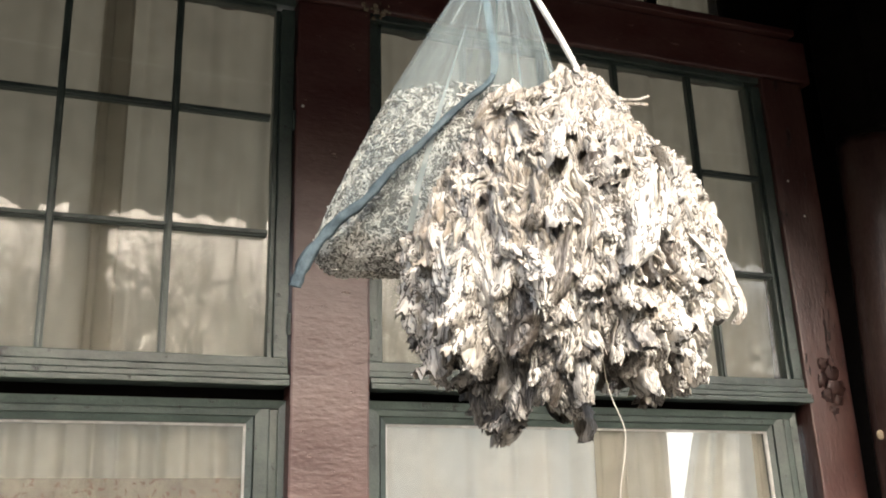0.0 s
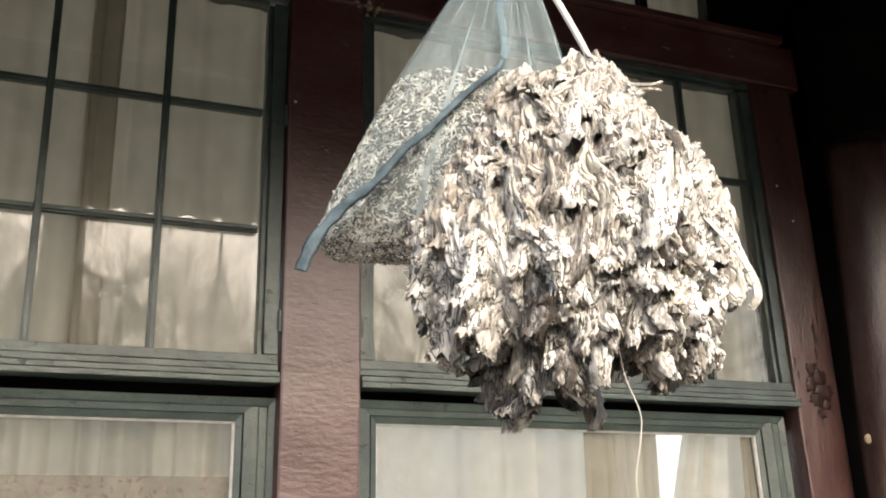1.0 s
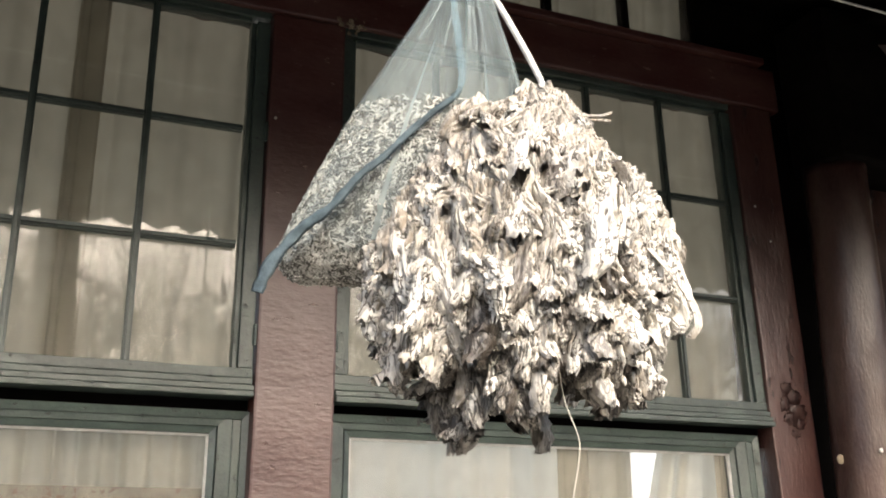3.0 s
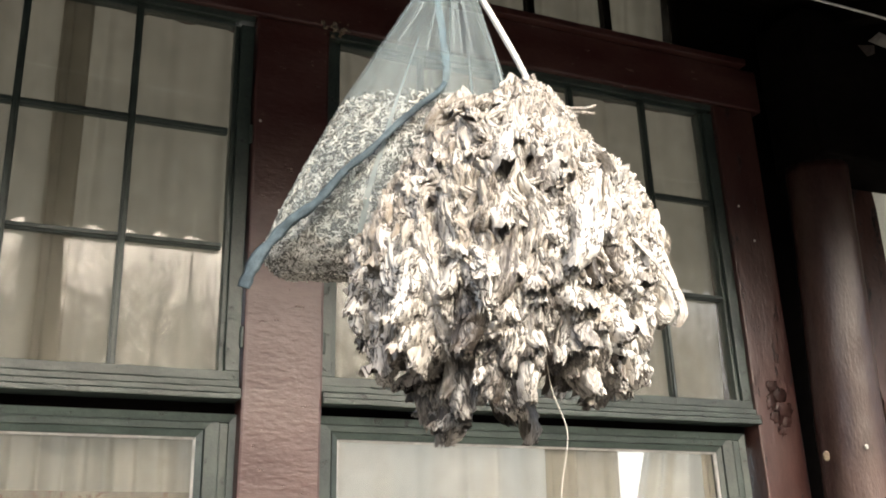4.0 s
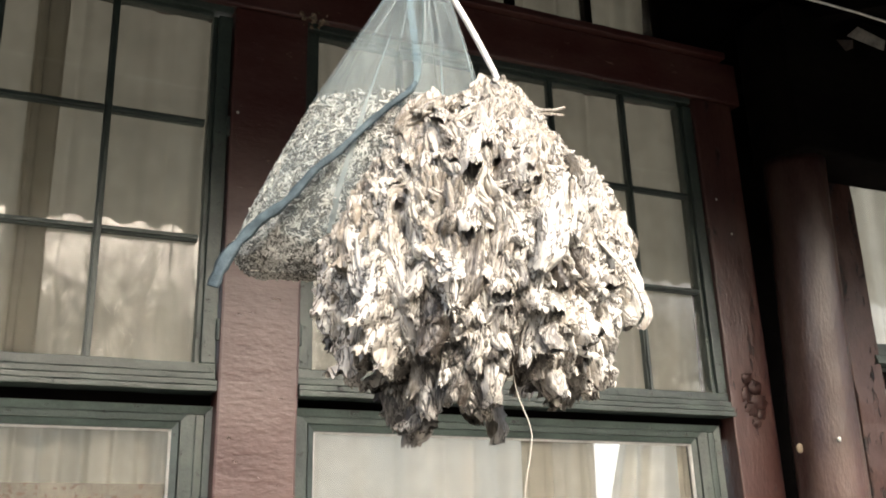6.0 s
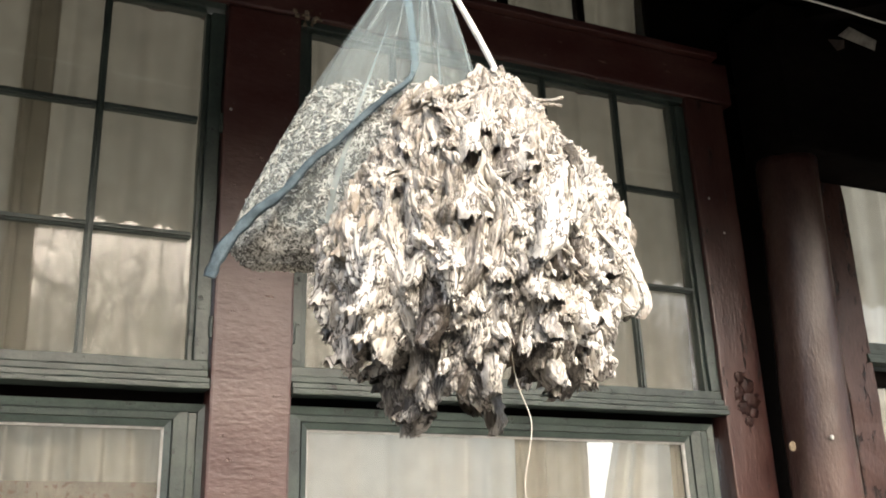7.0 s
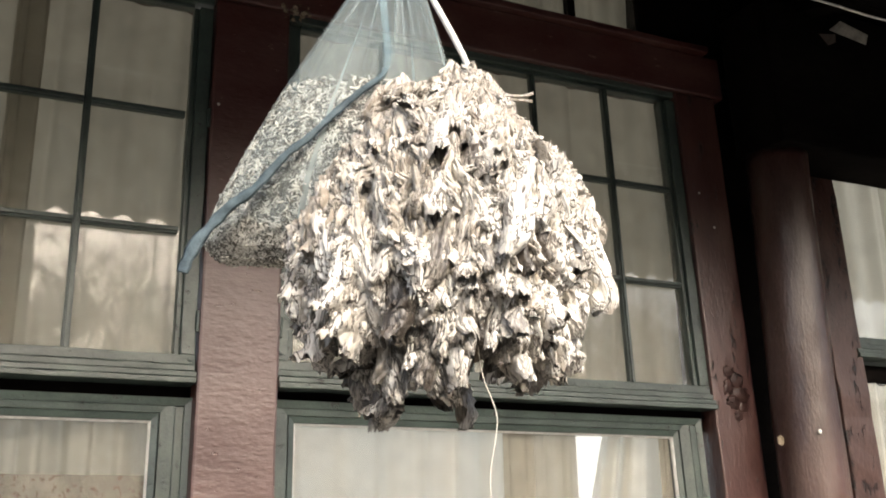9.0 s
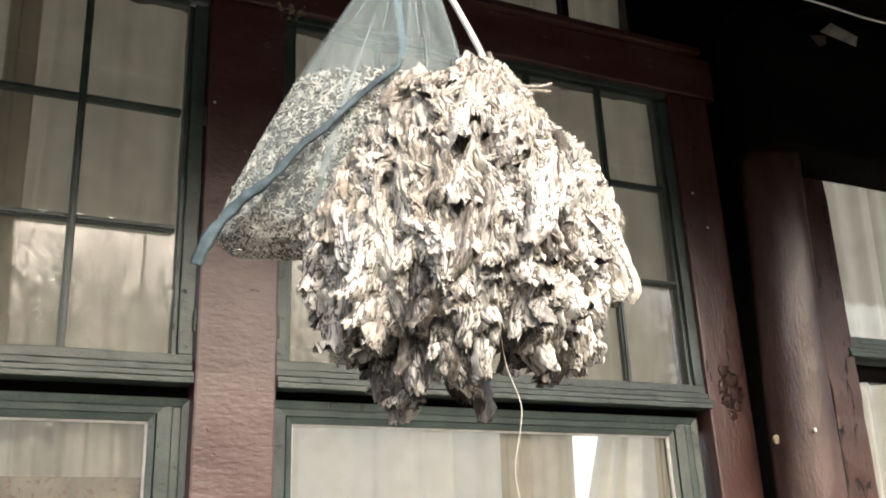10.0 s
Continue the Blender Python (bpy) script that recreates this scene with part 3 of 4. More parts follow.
def husk_mesh(seed, length, wide, crinkle, grid=(40, 36)):
    """One dry husk: pinched at its top, falling in long meandering folds with sharp valleys, its foot ragged and flared or curled under.
    crinkle: 0 for a smooth ribbon, 1 for one crushed all over."""
    rnd = random.Random(seed)
    ph, curl, skew, bell = rnd.uniform(0, 6.3), rnd.uniform(-0.7, 0.4), rnd.uniform(-0.22, 0.22), rnd.choice((0.0, 0.0, 0.012, 0.02))
    nu, nv = grid
    vs, fs = [], []
    for j in range(nv + 1):
        t = j / nv
        wd = wide * (0.42 + 0.58 * math.sin(min(1, t * 1.5) * math.pi / 2)) * (1 - 0.45 * (max(0, t - 0.75) / 0.25) ** 2)
        for i in range(nu + 1):
            s = 2 * i / nu - 1
            x = s * wd / 2 + skew * length * t * t + 0.004 * math.sin(9 * t + ph)
            zz = t * length
            warp = noise.noise_vector(Vector((x * 24, seed * 1.3, zz * 26))) * (0.010 + 0.008 * crinkle)
            cx, cz = x + warp.x, zz + warp.y
            fold = 2.7 * abs(noise.noise(Vector((cx * 82, seed * 5.3, cz * (12 + 34 * crinkle))))) - 1
            fine = 2.7 * abs(noise.noise(Vector((cx * 165, seed * 2.3, cz * (26 + 62 * crinkle))))) - 1
            buckle = noise.noise(Vector((cx * 40, seed * 4.1, cz * 48)))
            y = fold * (0.0062 + 0.0030 * t) + fine * (0.0022 + 0.0022 * crinkle) + buckle * 0.004 * (0.4 + crinkle) * t
            y += 0.015 * (1 - s * s) + 0.03 * curl * t * t + bell * t ** 5 - 0.014 * abs(s) ** 7 - (0.012 * t ** 9 if not bell else 0)
            z = -zz + 0.004 * buckle
            if j >= nv - 1:
                z += (0.012 if j == nv else 0.006) * noise.noise(Vector((s * 5, seed, 0)))
            vs.append(Vector((x * (1 - 0.18 * abs(s) ** 7), y, z)))
    for j in range(nv):
        for i in range(nu):
            k = j * (nu + 1) + i
            fs.append((k, k + 1, k + nu + 2, k + nu + 1))
    return vs, fs


HUSKS, INNER = [], []      # fine ones for the outside, coarse ones for within
for k in range(26):
    rnd = random.Random(100 + k)
    size = rnd.uniform(0.070, 0.150), rnd.uniform(0.030, 0.062), (k % 5) / 4
    HUSKS.append(husk_mesh(k, *size))
    INNER.append(husk_mesh(k, *size, (16, 18)))


def husk_meshes(mat):
    out = []
    for vs, fs in HUSKS:
        me = bpy.data.meshes.new("husk")
        me.from_pydata(vs, [], fs)
        me.materials.append(mat)
        me.polygons.foreach_set("use_smooth", [True] * len(fs))
        out.append(me)
    return out


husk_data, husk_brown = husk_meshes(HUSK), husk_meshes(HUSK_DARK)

# outline of the bundle: height, near edge, far edge, depth
SHAPE = [(0.210, 0.025, 0.062, 0.030), (0.190, -0.060, 0.080, 0.055), (0.155, -0.078, 0.096, 0.078), (0.10, -0.118, 0.132, 0.105),
         (0.04, -0.160, 0.186, 0.128), (-0.02, -0.196, 0.212, 0.142), (-0.05, -0.204, 0.196, 0.142), (-0.08, -0.180, 0.168, 0.142),
         (-0.12, -0.142, 0.162, 0.142), (-0.15, -0.122, 0.164, 0.134), (-0.18, -0.108, 0.170, 0.110), (-0.215, -0.090, 0.125, 0.070)]
bundle = thing("dried_husk_bundle", "large hanging bundle of pale crumpled dried husks", "dried husks", HANG)
bundle_inv = Matrix.Translation(-HANG)


def husk_pose(z, phi, flare, rnd, grow=1.0, size=1.0, roll=15):
    a, b, d = table(SHAPE, z)
    mid, half = (a + b) / 2, (b - a) / 2 * grow
    if z < -0.07 and phi < 0.35:        # drawn in under the near side, where husks are shorter and coloured browner, partly for shade
        d *= 1 - 0.02 * min(1, (-0.07 - z) / 0.05)
    lump = 1 + 0.15 * noise.noise(Vector((phi * 1.6, z * 9, 2.0)))
    u = mid + half * lump * math.sin(phi)
    if z > 0.12:        # a dip between the two heads of the bundle
        z -= 0.048 * math.exp(-((u + 0.012) / 0.022) ** 2)
    if u > 0.04:        # shorter on the far side
        z += 0.5 * max(0, -0.10 - z)
    p = at(u, z, -d * grow * lump * math.cos(phi))
    out = math.sin(phi * 0.75) * ACROSS - math.cos(phi * 0.75) * AWAY
    up = Vector((0, 0, 1))
    yv = (out + 0.25 * up * (1 if z > 0.1 else 0)).normalized()
    xv = yv.cross(up).normalized()
    m = Matrix((xv, yv, xv.cross(yv))).transposed().to_4x4()
    tilt = Euler((radians(flare + rnd.uniform(-7, 7)), radians(rnd.uniform(-roll, roll)), radians(rnd.gauss(0, 20))))
    s = size * rnd.uniform(0.78, 1.08) * (0.72 if z < -0.10 and phi < 0.35 else 0.85 if z < -0.10 else 1.0)
    return Matrix.Translation(p) @ m @ tilt.to_matrix().to_4x4() @ Matrix.Diagonal((s * rnd.choice((-1, 1)), s, s, 1))


rnd = random.Random(5)
tuft = (0, 0, 0, 1)
for k in range(290):
    if k % 5 == 0:      # husks hang in small tufts of five
        tuft = (0.208 - 0.405 * ((k + 5 * rnd.random()) / 295) ** 0.9, -1.5 + 3.0 * ((k / 5 * 0.618 + rnd.uniform(-0.1, 0.1)) % 1), rnd.uniform(-3, 9), rnd.uniform(0.90, 1.06))
    z, phi, flare, grow = tuft
    z += rnd.uniform(-0.032, 0.022)
    phi += rnd.uniform(-0.2, 0.2)
    # Lower near husks go darker: brown tips plus painted underside shade.
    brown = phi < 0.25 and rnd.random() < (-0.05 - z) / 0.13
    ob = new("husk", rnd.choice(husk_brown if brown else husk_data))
    ob.parent = bundle
    ob.matrix_basis = bundle_inv @ husk_pose(z, phi, flare + 10 * max(0, (z - 0.15) / 0.07), rnd, grow, 0.78 if z > 0.16 else 1.0)
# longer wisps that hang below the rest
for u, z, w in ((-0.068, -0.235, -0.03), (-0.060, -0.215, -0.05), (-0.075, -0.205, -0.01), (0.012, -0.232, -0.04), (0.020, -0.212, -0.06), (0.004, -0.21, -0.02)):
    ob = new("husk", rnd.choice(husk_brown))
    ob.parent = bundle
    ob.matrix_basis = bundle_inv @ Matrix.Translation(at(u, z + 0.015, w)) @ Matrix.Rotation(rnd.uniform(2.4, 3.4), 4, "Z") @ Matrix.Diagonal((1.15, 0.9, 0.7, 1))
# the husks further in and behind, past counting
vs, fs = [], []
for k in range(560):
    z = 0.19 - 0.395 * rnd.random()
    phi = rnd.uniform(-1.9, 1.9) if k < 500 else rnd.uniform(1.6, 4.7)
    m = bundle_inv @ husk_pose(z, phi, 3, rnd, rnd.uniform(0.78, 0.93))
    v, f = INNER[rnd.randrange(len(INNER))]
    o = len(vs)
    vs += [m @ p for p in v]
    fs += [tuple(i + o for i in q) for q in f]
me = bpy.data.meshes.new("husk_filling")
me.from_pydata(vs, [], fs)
# Darker husk colour here paints shade into the gaps.
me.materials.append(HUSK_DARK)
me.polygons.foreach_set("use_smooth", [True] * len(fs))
inner = tagged(new("husk_filling", me), "deeper layers of crumpled husks, coloured darker to shade the gaps", kind="stuff")
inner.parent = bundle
# small torn scraps and curls caught between the husks
vs, fs = [], []
for k in range(240):
    z = 0.205 - 0.41 * rnd.random()
    m = bundle_inv @ husk_pose(z, rnd.uniform(-1.6, 1.6), rnd.uniform(-4, 9) + 20 * max(0, (z - 0.15) / 0.07), rnd, rnd.uniform(0.95, 1.05), rnd.uniform(0.45, 0.75), 50)
    v, f = HUSKS[rnd.randrange(len(HUSKS))]
    o = len(vs)
    vs += [m @ p for p in v]
    fs += [tuple(i + o for i in q) for q in f]
me = bpy.data.meshes.new("torn_husk")
me.from_pydata(vs, [], fs)
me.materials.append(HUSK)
me.polygons.foreach_set("use_smooth", [True] * len(fs))
scraps = tagged(new("torn_husk", me), "small torn scraps of pale dried husk", kind="stuff")
scraps.parent = bundle
# heart of the bundle, coloured dark for the shade between husks
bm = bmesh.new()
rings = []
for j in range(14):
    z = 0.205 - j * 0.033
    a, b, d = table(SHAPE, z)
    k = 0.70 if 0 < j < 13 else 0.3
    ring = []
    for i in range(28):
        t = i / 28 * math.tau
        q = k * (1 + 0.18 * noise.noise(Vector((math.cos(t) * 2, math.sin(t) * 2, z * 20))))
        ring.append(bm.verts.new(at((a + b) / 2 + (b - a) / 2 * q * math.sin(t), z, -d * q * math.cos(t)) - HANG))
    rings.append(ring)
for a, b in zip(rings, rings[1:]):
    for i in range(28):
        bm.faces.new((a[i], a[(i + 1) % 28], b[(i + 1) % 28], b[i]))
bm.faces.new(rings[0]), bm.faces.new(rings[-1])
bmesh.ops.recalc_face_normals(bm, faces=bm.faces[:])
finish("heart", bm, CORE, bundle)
# loose ends: a curled strip, a stalk and a thin thread
bm = bmesh.new()
line = smoothline([at(0.170, -0.06, -0.09), at(0.200, -0.098, -0.09), at(0.222, -0.130, -0.08), at(0.228, -0.160, -0.08), at(0.216, -0.178, -0.08)], 5)
for p, q in zip(line, line[1:]):
    w = ACROSS * 0.006 + AWAY * 0.004
    bm.faces.new([bm.verts.new(x - HANG) for x in (p - w, p + w, q + w, q - w)])
bmesh.ops.remove_doubles(bm, verts=bm.verts[:], dist=0.0005)
bmesh.ops.solidify(bm, geom=bm.faces[:], thickness=0.0015)
finish("curled_strip", bm, HUSK, bundle, "curled loose strip")
for a, b, c in ((at(0.085, 0.150, -0.05), at(0.118, 0.143, -0.06), at(0.136, 0.147, -0.06)), (at(0.09, 0.14, -0.05), at(0.115, 0.137, -0.06), at(0.134, 0.134, -0.06))):
    finish("stalk", tube(bmesh.new(), [p - HANG for p in smoothline([a, b, c], 4)], 0.0022, 6), HUSK, bundle)
thread = tube(bmesh.new(), [p - HANG for p in smoothline([at(0.043, -0.15, -0.11), at(0.046, -0.20, -0.10), at(0.052, -0.257, -0.10), at(0.068, -0.305, -0.10), at(0.067, -0.335, -0.10), at(0.058, -0.389, -0.10), at(0.066, -0.44, -0.10)], 6)], 0.0007, 6)
finish("thread", thread, PLASTER, bundle, "thin pale loose thread", smooth=True)

# ---- net bag ----
bag = thing("net_bag", "sheer pale blue net bag gathered at its neck", "bag", at(-0.075, 0.545, 0.10))
bag_inv = Matrix.Translation(-bag.location)
NECK = at(-0.075, 0.545, 0.10)
# rows of the bag: near edge (u, z), far edge (u, z), half depth
BAG = [(-0.082, 0.545, -0.068, 0.545, 0.006), (-0.100, 0.480, -0.045, 0.480, 0.020), (-0.133, 0.418, -0.022, 0.416, 0.036), (-0.195, 0.318, 0.010, 0.300, 0.056),
       (-0.254, 0.218, 0.035, 0.190, 0.078), (-0.300, 0.132, 0.050, 0.090, 0.090), (-0.338, 0.056, 0.060, 0.020, 0.085), (-0.362, 0.000, 0.060, -0.035, 0.066),
       (-0.362, -0.022, 0.050, -0.062, 0.046), (-0.340, -0.043, 0.030, -0.076, 0.020), (-0.320, -0.050, 0.020, -0.078, 0.004)]


def bag_row(s):
    i = min(int(s), len(BAG) - 2)
    t = s - i
    return [p + (q - p) * t for p, q in zip(BAG[i], BAG[i + 1])]


def bag_place(s, ang, grow=1.0, pleat=True):
    """A place on the bag: s down its rows, ang round it (0 at the far edge, pi at the near one, -pi/2 in front)."""
    a, za, b, zb, d = bag_row(s)
    c = 0.5 + 0.5 * math.cos(ang) * grow
    u, z = a + (b - a) * c, za + (zb - za) * c
    k = 0.0
    if pleat:
        k = 0.0045 * math.exp(-((s - 2.2) / 1.8) ** 2) * math.sin(ang * 13 + 0.6 * math.sin(s * 2)) + 0.003 * noise.noise(Vector((u * 30, z * 30, ang)))
    return at(u, z, 0.10 + (d * grow + k) * math.sin(ang))


bm = bmesh.new()
uvl = bm.loops.layers.uv.new("UVMap")
N, R = 72, 60
grid = [[bm.verts.new(bag_inv @ bag_place(s * (len(BAG) - 1) / R, i / N * math.tau)) for i in range(N)] for s in range(R + 1)]
for j in range(R):
    for i in range(N):
        f = bm.faces.new((grid[j][i], grid[j][(i + 1) % N], grid[j + 1][(i + 1) % N], grid[j + 1][i]))
        for lp, (a, b) in zip(f.loops, ((i, j), (i + 1, j), (i + 1, j + 1), (i, j + 1))):
            lp[uvl].uv = (a / N, b / R)
finish("netting", bm, NET, bag, "sheer pale netting", smooth=True)
# blue binding tape along the seam, from the neck down and out to the corner
seam = smoothline([at(-0.076, 0.54, 0.07), at(-0.084, 0.44, 0.045), at(-0.086, 0.376, 0.03), at(-0.079, 0.307, 0.02), at(-0.077, 0.225, 0.01), at(-0.118, 0.185, 0.008), at(-0.152, 0.152, 0.004), at(-0.190, 0.112, 0.002),
                   at(-0.223, 0.086, 0.004), at(-0.268, 0.038, 0.012), at(-0.300, 0.018, 0.02), at(-0.324, -0.001, 0.03), at(-0.351, -0.034, 0.03), at(-0.364, -0.060, 0.03), at(-0.372, -0.082, 0.03)], 6)


def ribbon(line, wides, thick=0.003, seed=0):
    bm = bmesh.new()
    rings = []
    for i, p in enumerate(line):
        t = (line[min(i + 1, len(line) - 1)] - line[max(i - 1, 0)]).normalized()
        side = t.cross(AWAY).normalized()
        tw = 0.9 * noise.noise(p * 45 + Vector((seed, 0, 0)))
        side = (side * math.cos(tw) + AWAY * math.sin(tw)).normalized()
        nrm = side.cross(t).normalized()
        w = wides(i / (len(line) - 1)) * (1 + 0.45 * noise.noise(p * 70))
        rings.append([bm.verts.new(bag_inv @ (p + side * a * w + nrm * b * thick)) for a, b in ((-1, 0), (-0.5, -1.2), (0, -0.6), (0.5, -1.2), (1, 0), (0, 1))])
    for q, s in zip(rings, rings[1:]):
        for k in range(6):
            bm.faces.new((q[k], q[(k + 1) % 6], s[(k + 1) % 6], s[k]))
    bm.faces.new(rings[0]), bm.faces.new(rings[-1])
    bmesh.ops.recalc_face_normals(bm, faces=bm.faces[:])
    return bm


finish("seam_tape", ribbon(seam[24:], lambda t: 0.0046 + 0.0062 * t), TAPE, bag, "folded blue binding tape", smooth=True)
finish("neck_pleat", ribbon(seam[:27], lambda t: 0.0034 + 0.0030 * t, 0.003, 3), BLUE_NET, bag, "gathered double netting", smooth=True)
for k, (u1, z1, u2, z2) in enumerate(((-0.066, 0.50, -0.030, 0.26), (-0.072, 0.50, -0.062, 0.30), (-0.085, 0.47, -0.155, 0.30), (-0.060, 0.48, -0.008, 0.29), (-0.070, 0.52, -0.045, 0.22), (-0.078, 0.52, -0.112, 0.26))):
    ln = smoothline([at(u1, z1, 0.06), at((u1 * 0.6 + u2 * 0.4) + 0.004, (z1 + z2) / 2, 0.045), at(u2, z2, 0.035)], 8)
    finish("pleat", ribbon(ln, lambda t: 0.0034 * (1 - 0.93 * t), 0.0015, k + 5), PLEAT, bag, "fold of doubled netting", smooth=True)
finish("tie", tube(bmesh.new(), [bag_inv @ (NECK + Vector((0.012 * math.cos(t), 0.012 * math.sin(t), -0.012 + 0.0012 * t))) for t in [i * 0.5 for i in range(40)]], 0.0025, 6), CORD, bag, "string wound round the neck")

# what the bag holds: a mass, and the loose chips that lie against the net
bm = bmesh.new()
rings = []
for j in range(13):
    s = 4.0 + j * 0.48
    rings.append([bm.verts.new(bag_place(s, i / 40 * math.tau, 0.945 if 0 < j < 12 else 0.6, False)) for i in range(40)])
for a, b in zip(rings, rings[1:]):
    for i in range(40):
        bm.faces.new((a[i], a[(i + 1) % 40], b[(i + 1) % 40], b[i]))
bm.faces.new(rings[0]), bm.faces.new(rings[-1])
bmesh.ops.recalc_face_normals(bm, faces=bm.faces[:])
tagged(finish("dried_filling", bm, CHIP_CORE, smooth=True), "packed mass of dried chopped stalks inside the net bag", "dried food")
vs, fs = [], []
for k in range(13500):
    s = 3.85 + 6.0 * rnd.random()
    ang = -math.pi * rnd.random() if k < 13100 else math.pi * rnd.random()
    if s < 4.15 and rnd.random() < 0.5:
        continue
    p = bag_place(s, ang, (grow := rnd.uniform(0.955, 0.99)), False)
    t1 = (bag_place(s + 0.05, ang, grow, False) - p).normalized()
    t3 = t1.cross(bag_place(s, ang + 0.05, grow, False) - p).normalized()
    a = rnd.uniform(0, 6.3)
    t1 = (t1 * math.cos(a) + t3.cross(t1) * math.sin(a) + t3 * rnd.uniform(-0.2, 0.2)).normalized()
    q = Matrix((t1, t3.cross(t1).normalized(), t3)).transposed()
    l, w, bend = rnd.uniform(0.0038, 0.0078), rnd.uniform(0.0007, 0.0013), rnd.uniform(-0.005, 0.005)
    o = len(vs)
    for i, (x, y) in enumerate(((-l, 0), (0, bend), (l, 0))):
        for a, b in ((-w, -w), (w, -w), (w, w), (-w, w)):
            vs.append(p + q @ Vector((x, y + a, b)))
    for r in (0, 4):
        for i in range(4):
            fs.append((o + r + i, o + r + (i + 1) % 4, o + r + 4 + (i + 1) % 4, o + r + 4 + i))
    fs += [(o + 3, o + 2, o + 1, o), (o + 8, o + 9, o + 10, o + 11)]
me = bpy.data.meshes.new("dried_chips")
me.from_pydata(vs, [], fs)
me.materials.append(CHIP)
tagged(new("dried_chips", me), "pale chopped dried stalks showing through the net", "dried food", kind="stuff")

# cords up to a pole under the rafters
cord = thing("rope", "thick white rope holding up the husk bundle", "rope", at(0.05, 0.21, 0))
ci = Matrix.Translation(-cord.location)
finish("strand", tube(bmesh.new(), [ci @ p for p in smoothline([at(0.048, 0.20, 0.0), at(0.041, 0.246, 0.02), at(-0.017, 0.369, 0.02), at(-0.070, 0.48, 0.06), at(-0.075, 0.56, 0.09), at(-0.075, 0.915, 0.10)], 6)], 0.0050, 10), CORD, cord, smooth=True)
pole = finish("hanging_pole", tube(bmesh.new(), [(x, at(-0.075, 0, 0.10).y, 2.967) for x in (-0.6, 0, 0.6, 1.2, 1.9)], 0.022, 12), BLACK, smooth=True)
tagged(pole, "dark wooden pole lashed under the rafters", "pole")

# ---- wire and tin bracket on the girder ----
wire = tube(bmesh.new(), smoothline([(-0.9, 2.0, 3.215), (0.6, 2.0, 3.15), (1.6, 2.0, 3.13), (2.353, 2.0, 3.124), (2.514, 2.0, 3.119), (2.678, 2.0, 3.118), (3.4, 2.0, 3.14), (4.5, 2.0, 3.215)], 8), 0.0035, 8)
tagged(finish("wire", wire, CORD, smooth=True), "thin white cable strung from rafter to rafter", "cable")
br = thing("tin_bracket", "bent dull tin bracket fixed to the dark girder", "bracket", (2.80, 2.33, 3.20))
bi = Matrix.Translation((-2.80, -2.33, -3.20))


def plate(name, pts, thick):
    bm = bmesh.new()
    bm.faces.new([bm.verts.new(bi @ Vector(p)) for p in pts])
    bmesh.ops.solidify(bm, geom=bm.faces[:], thickness=thick)
    # Pale flange, darker web, black arm: light and shade set by colour.
    return finish(name, bm, TIN if name == "flange" else SHEET if name == "web" else BLACK, br)


plate("flange", [(2.775, 2.340, 3.285), (2.812, 2.320, 3.318), (2.938, 2.320, 3.290), (2.945, 2.340, 3.262)], 0.004)
plate("arm", [(2.709, 2.385, 3.265), (2.719, 2.385, 3.143), (2.734, 2.385, 3.139), (2.745, 2.385, 3.270)], 0.006)
plate("web", [(2.734, 2.388, 3.158), (2.846, 2.388, 3.219), (2.826, 2.360, 3.290), (2.745, 2.370, 3.280)], 0.003)


# ---- blistered paint on the posts ----
def blister(bm, x, y, z, w, h, seed):
    n = 7
    g = []
    for j in range(n + 1):
        row = []
        for i in range(n + 1):
            s, t = 2 * i / n - 1, 2 * j / n - 1
            rr = 1 + 0.6 * noise.noise(Vector((s * 2.1 + seed, t * 2.1, seed)))
            lift = 0.0024 * (1 - max(abs(s), abs(t)) ** 2) - 0.0004 + 0.0012 * noise.noise(Vector((s * 2, t * 2, seed)))
            row.append(bm.verts.new((x + s * w / 2 * rr * (1 - 0.25 * t * t), y - lift, z + t * h / 2 * rr * (1 - 0.25 * s * s))))
        g.append(row)
    for a, b in zip(g, g[1:]):
        for i in range(n):
            bm.faces.new((a[i], a[i + 1], b[i + 1], b[i]))


fl = random.Random(11)
for x, z, w, h in ((2.425, 2.112, 0.045, 0.042), (2.452, 2.085, 0.060, 0.048), (2.415, 2.062, 0.040, 0.055), (2.458, 2.040, 0.068, 0.050), (2.425, 2.015, 0.050, 0.045), (2.465, 1.998, 0.040, 0.038), (2.44, 1.97, 0.035, 0.03)):
    bm = bmesh.new()
    blister(bm, x, POST - 0.001, z, w, h, fl.random() * 9)
    bmesh.ops.solidify(bm, geom=bm.faces[:], thickness=0.001)
    part("paint_blister", bm, OLD_RED, front, "raised blister of red paint", smooth=True)
for x, z, r in ((2.575, 1.902, 0.008), (2.505, 1.882, 0.014)):
    bm = bmesh.new()
    bmesh.ops.create_uvsphere(bm, u_segments=12, v_segments=8, radius=r)
    for v in bm.verts:
        v.co = Vector((v.co.x, v.co.y * 0.4, v.co.z)) + 0.25 * r * noise.noise_vector(v.co * 90)
    cy = 2.505 - math.sqrt(max(0.0, 0.112 ** 2 - (x - 2.63) ** 2))
    bmesh.ops.translate(bm, vec=(x, cy - 0.002, z), verts=bm.verts[:])
    tagged(finish("nail_head", bm, CORD if r < 0.01 else MUD, smooth=True), "whitened nail head in the log column", "nail")
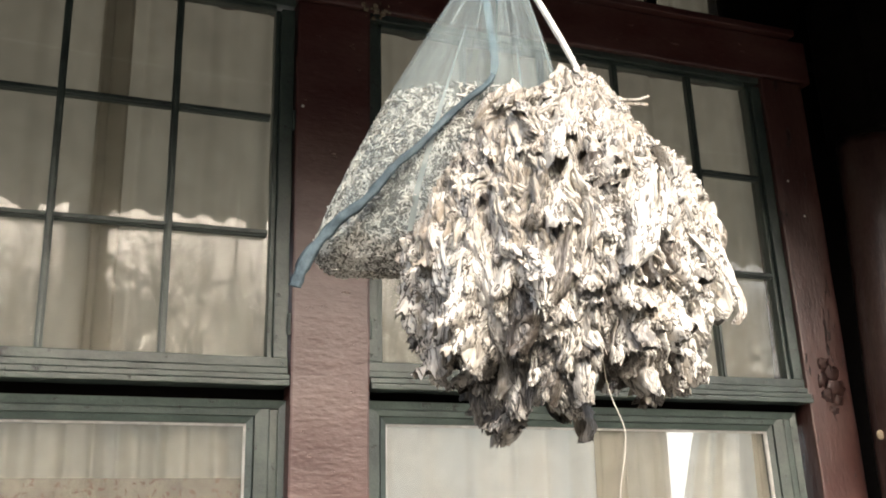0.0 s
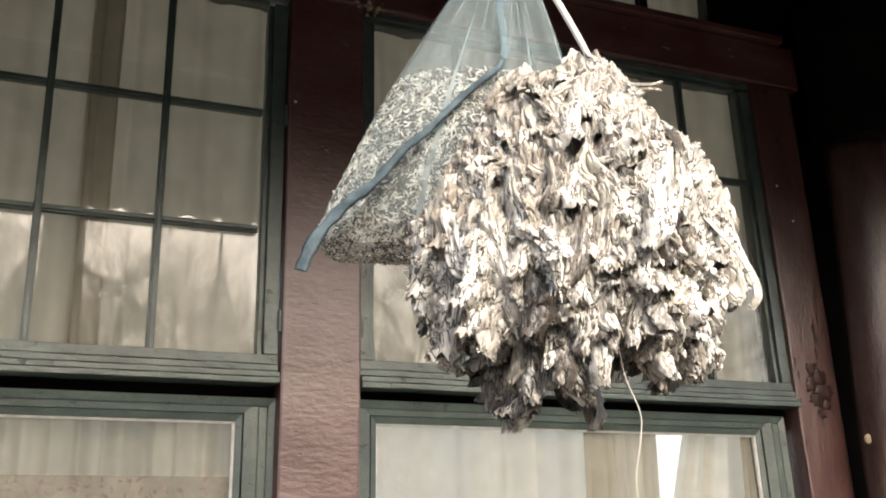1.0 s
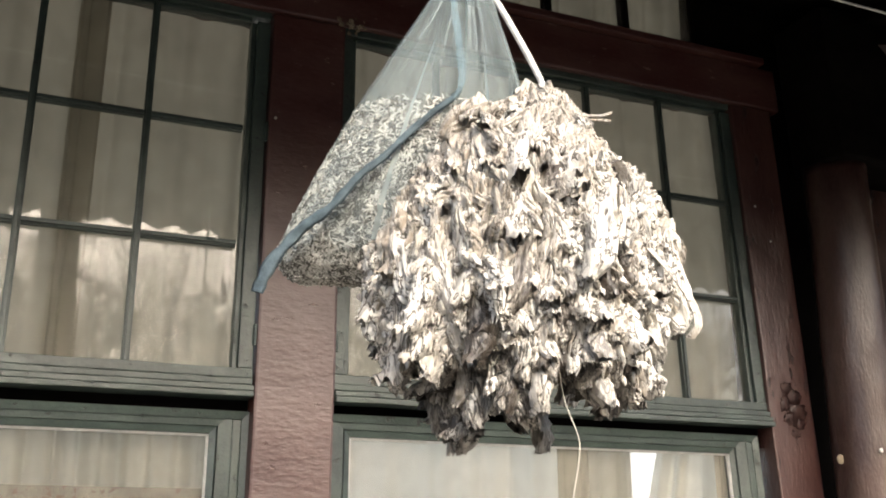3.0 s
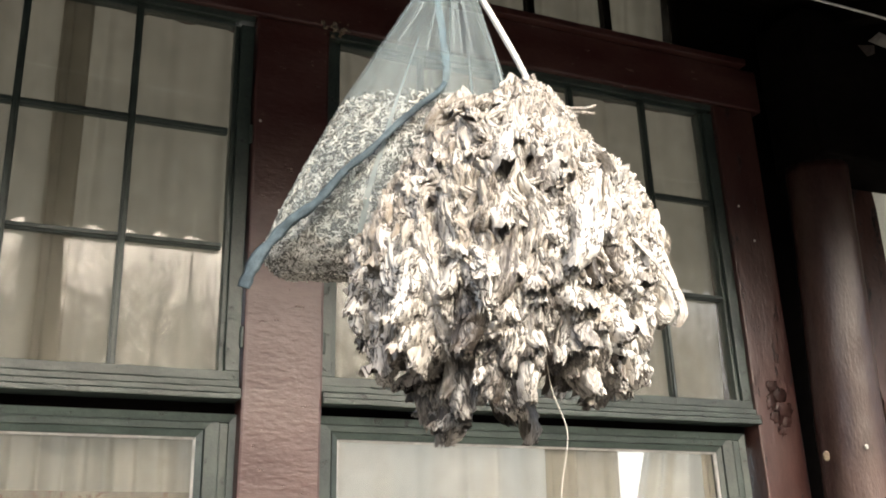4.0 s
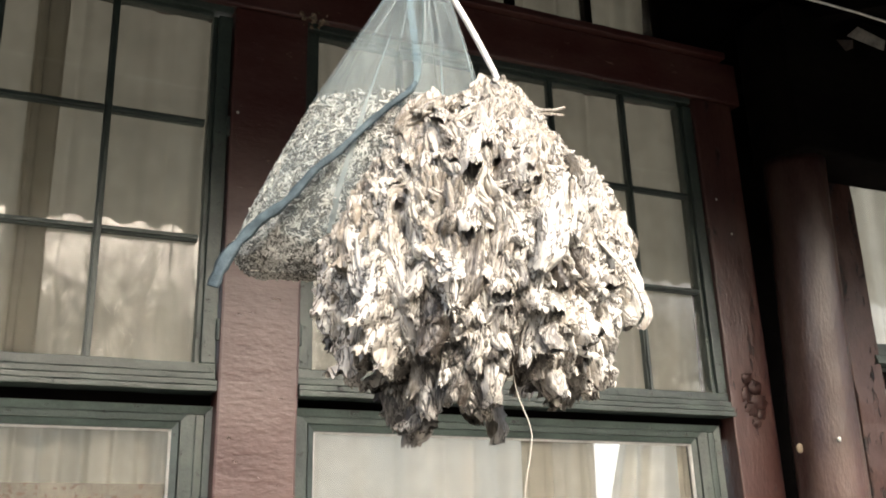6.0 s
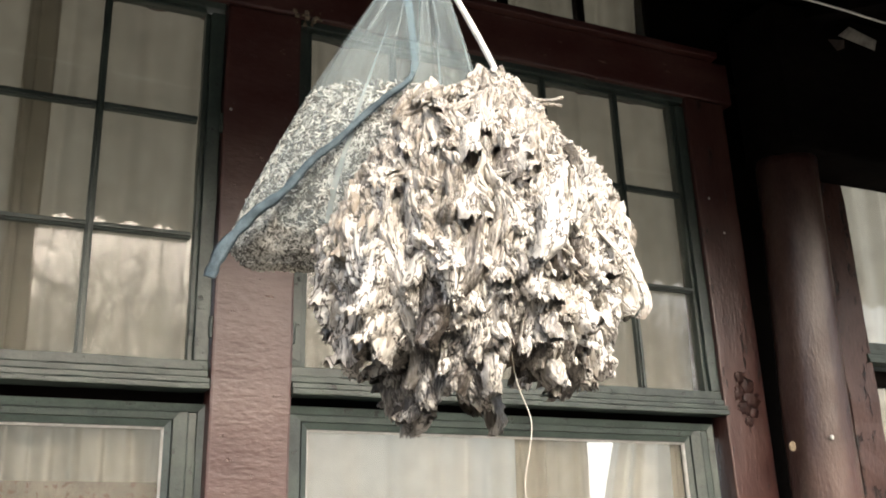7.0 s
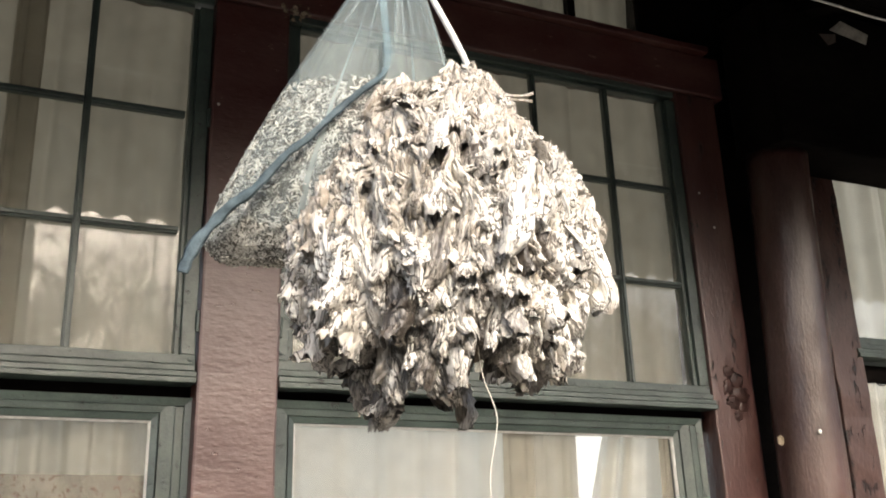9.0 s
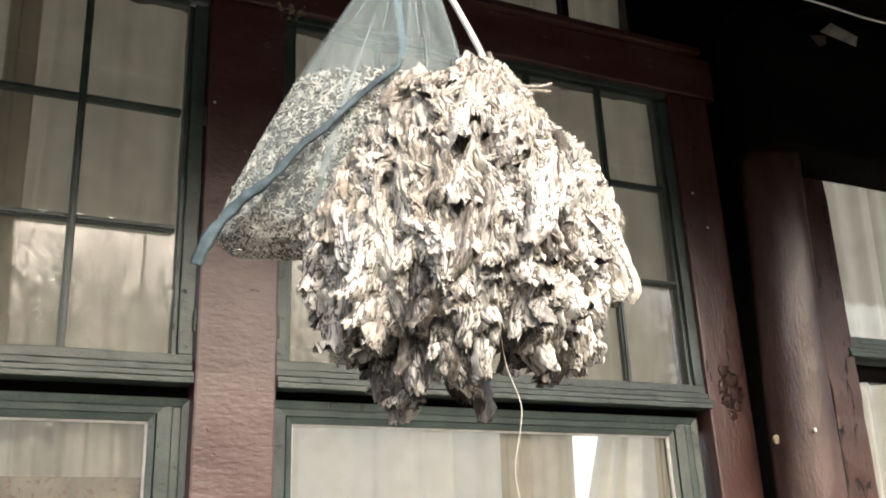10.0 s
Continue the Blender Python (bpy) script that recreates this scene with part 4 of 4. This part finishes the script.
# small pale nail heads and knots
for x, y, z in ((2.40, POST, 2.72), (2.446, POST, 2.603), (0.735, POST, 2.76)):
    bm = bmesh.new()
    bmesh.ops.create_uvsphere(bm, u_segments=10, v_segments=6, radius=0.0045)
    bmesh.ops.scale(bm, vec=(1, 0.5, 1), verts=bm.verts[:])
    bmesh.ops.translate(bm, vec=(x, y - 0.001, z), verts=bm.verts[:])
    part("nail_head", bm, CORD, front, "whitened nail head", smooth=True)


# ---- bare trees across the yard, seen in the glass ----
def tree(seed, x, y, height, thick, bend=1.0):
    rnd = random.Random(seed)
    root = thing("bare_tree", "leafless tree across the yard with fine twigs", "tree", (x, y, 0), "bare trees")
    trunk, crown = bmesh.new(), bmesh.new()

    def grow(bm, p, d, length, r, level):
        pts, rad, q = [p], [r], p
        steps = 5 if level < 2 else 3
        for k in range(steps):
            d = (d + Vector((rnd.gauss(0, 0.13), rnd.gauss(0, 0.13), rnd.gauss(0.03, 0.08))) * (1 if level else bend)).normalized()
            q = q + d * length / steps
            pts.append(q)
            rad.append(r * (1 - 0.45 * (k + 1) / steps))
        tube(bm, pts, rad, 8 if level < 2 else 4, False)
        if level >= 5:
            return
        for k in range(5 if level < 3 else 4):
            i = rnd.randint(2, steps) if level else rnd.randint(3, steps)
            nd = (d + Vector((rnd.gauss(0, 0.8), rnd.gauss(0, 0.7), rnd.gauss(0.05, 0.35)))).normalized()
            grow(crown, pts[i], nd, length * rnd.uniform(0.55, 0.8), rad[i] * 0.76, level + 1)

    grow(trunk, Vector((0, 0, -0.1)), Vector((0, 0, 1)), height * 0.30, thick, 0)
    finish("trunk", trunk, BARK, root)
    finish("crown", crown, BARK, root)


for k, (x, y, h, thick) in enumerate(((-1.4, -13, 10.5, 0.155), (-4.6, -14, 11.0, 0.165), (1.9, -14, 11.0, 0.155), (4.6, -13, 10.5, 0.155), (7.4, -14, 11.0, 0.165),
                                      (9.8, -13, 10.5, 0.155), (12.6, -14, 11.0, 0.165), (15.5, -15, 12.0, 0.165), (-8.0, -15, 11.5, 0.165), (0.2, -17, 12.5, 0.165), (-2.8, -18, 13.0, 0.165))):
    tree(50 + k, x, y, h, thick, 0.6)
# one straight trunk added close behind to block a strip of the glass's reflection, bare to well above the eaves
tree(90, 0.32, -4.6, 24.0, 0.28, 0.03)

# low rise added out of view to block light from the low sky
bm = bmesh.new()
rows = []
for k in range(121):
    a = radians(175 + 190 * k / 120)
    top = 6.4 + 1.1 * noise.noise(Vector((k * 0.21, 0, 3))) + 0.7 * noise.noise(Vector((k * 1.3, 0, 8)))
    rows.append([bm.verts.new((r * math.cos(a), r * math.sin(a), z)) for r, z in ((24, -0.2), (27, top * 0.45), (30, top * 0.85), (33, top), (46, top * 0.9), (60, -0.2))])
for a, b in zip(rows, rows[1:]):
    for i in range(5):
        bm.faces.new((a[i], b[i], b[i + 1], a[i + 1]))
bmesh.ops.recalc_face_normals(bm, faces=bm.faces[:])
tagged(finish("backdrop", bm, GROUND, smooth=True), "low brown rise added round the yard to block the low sky", "hill", kind="structure")
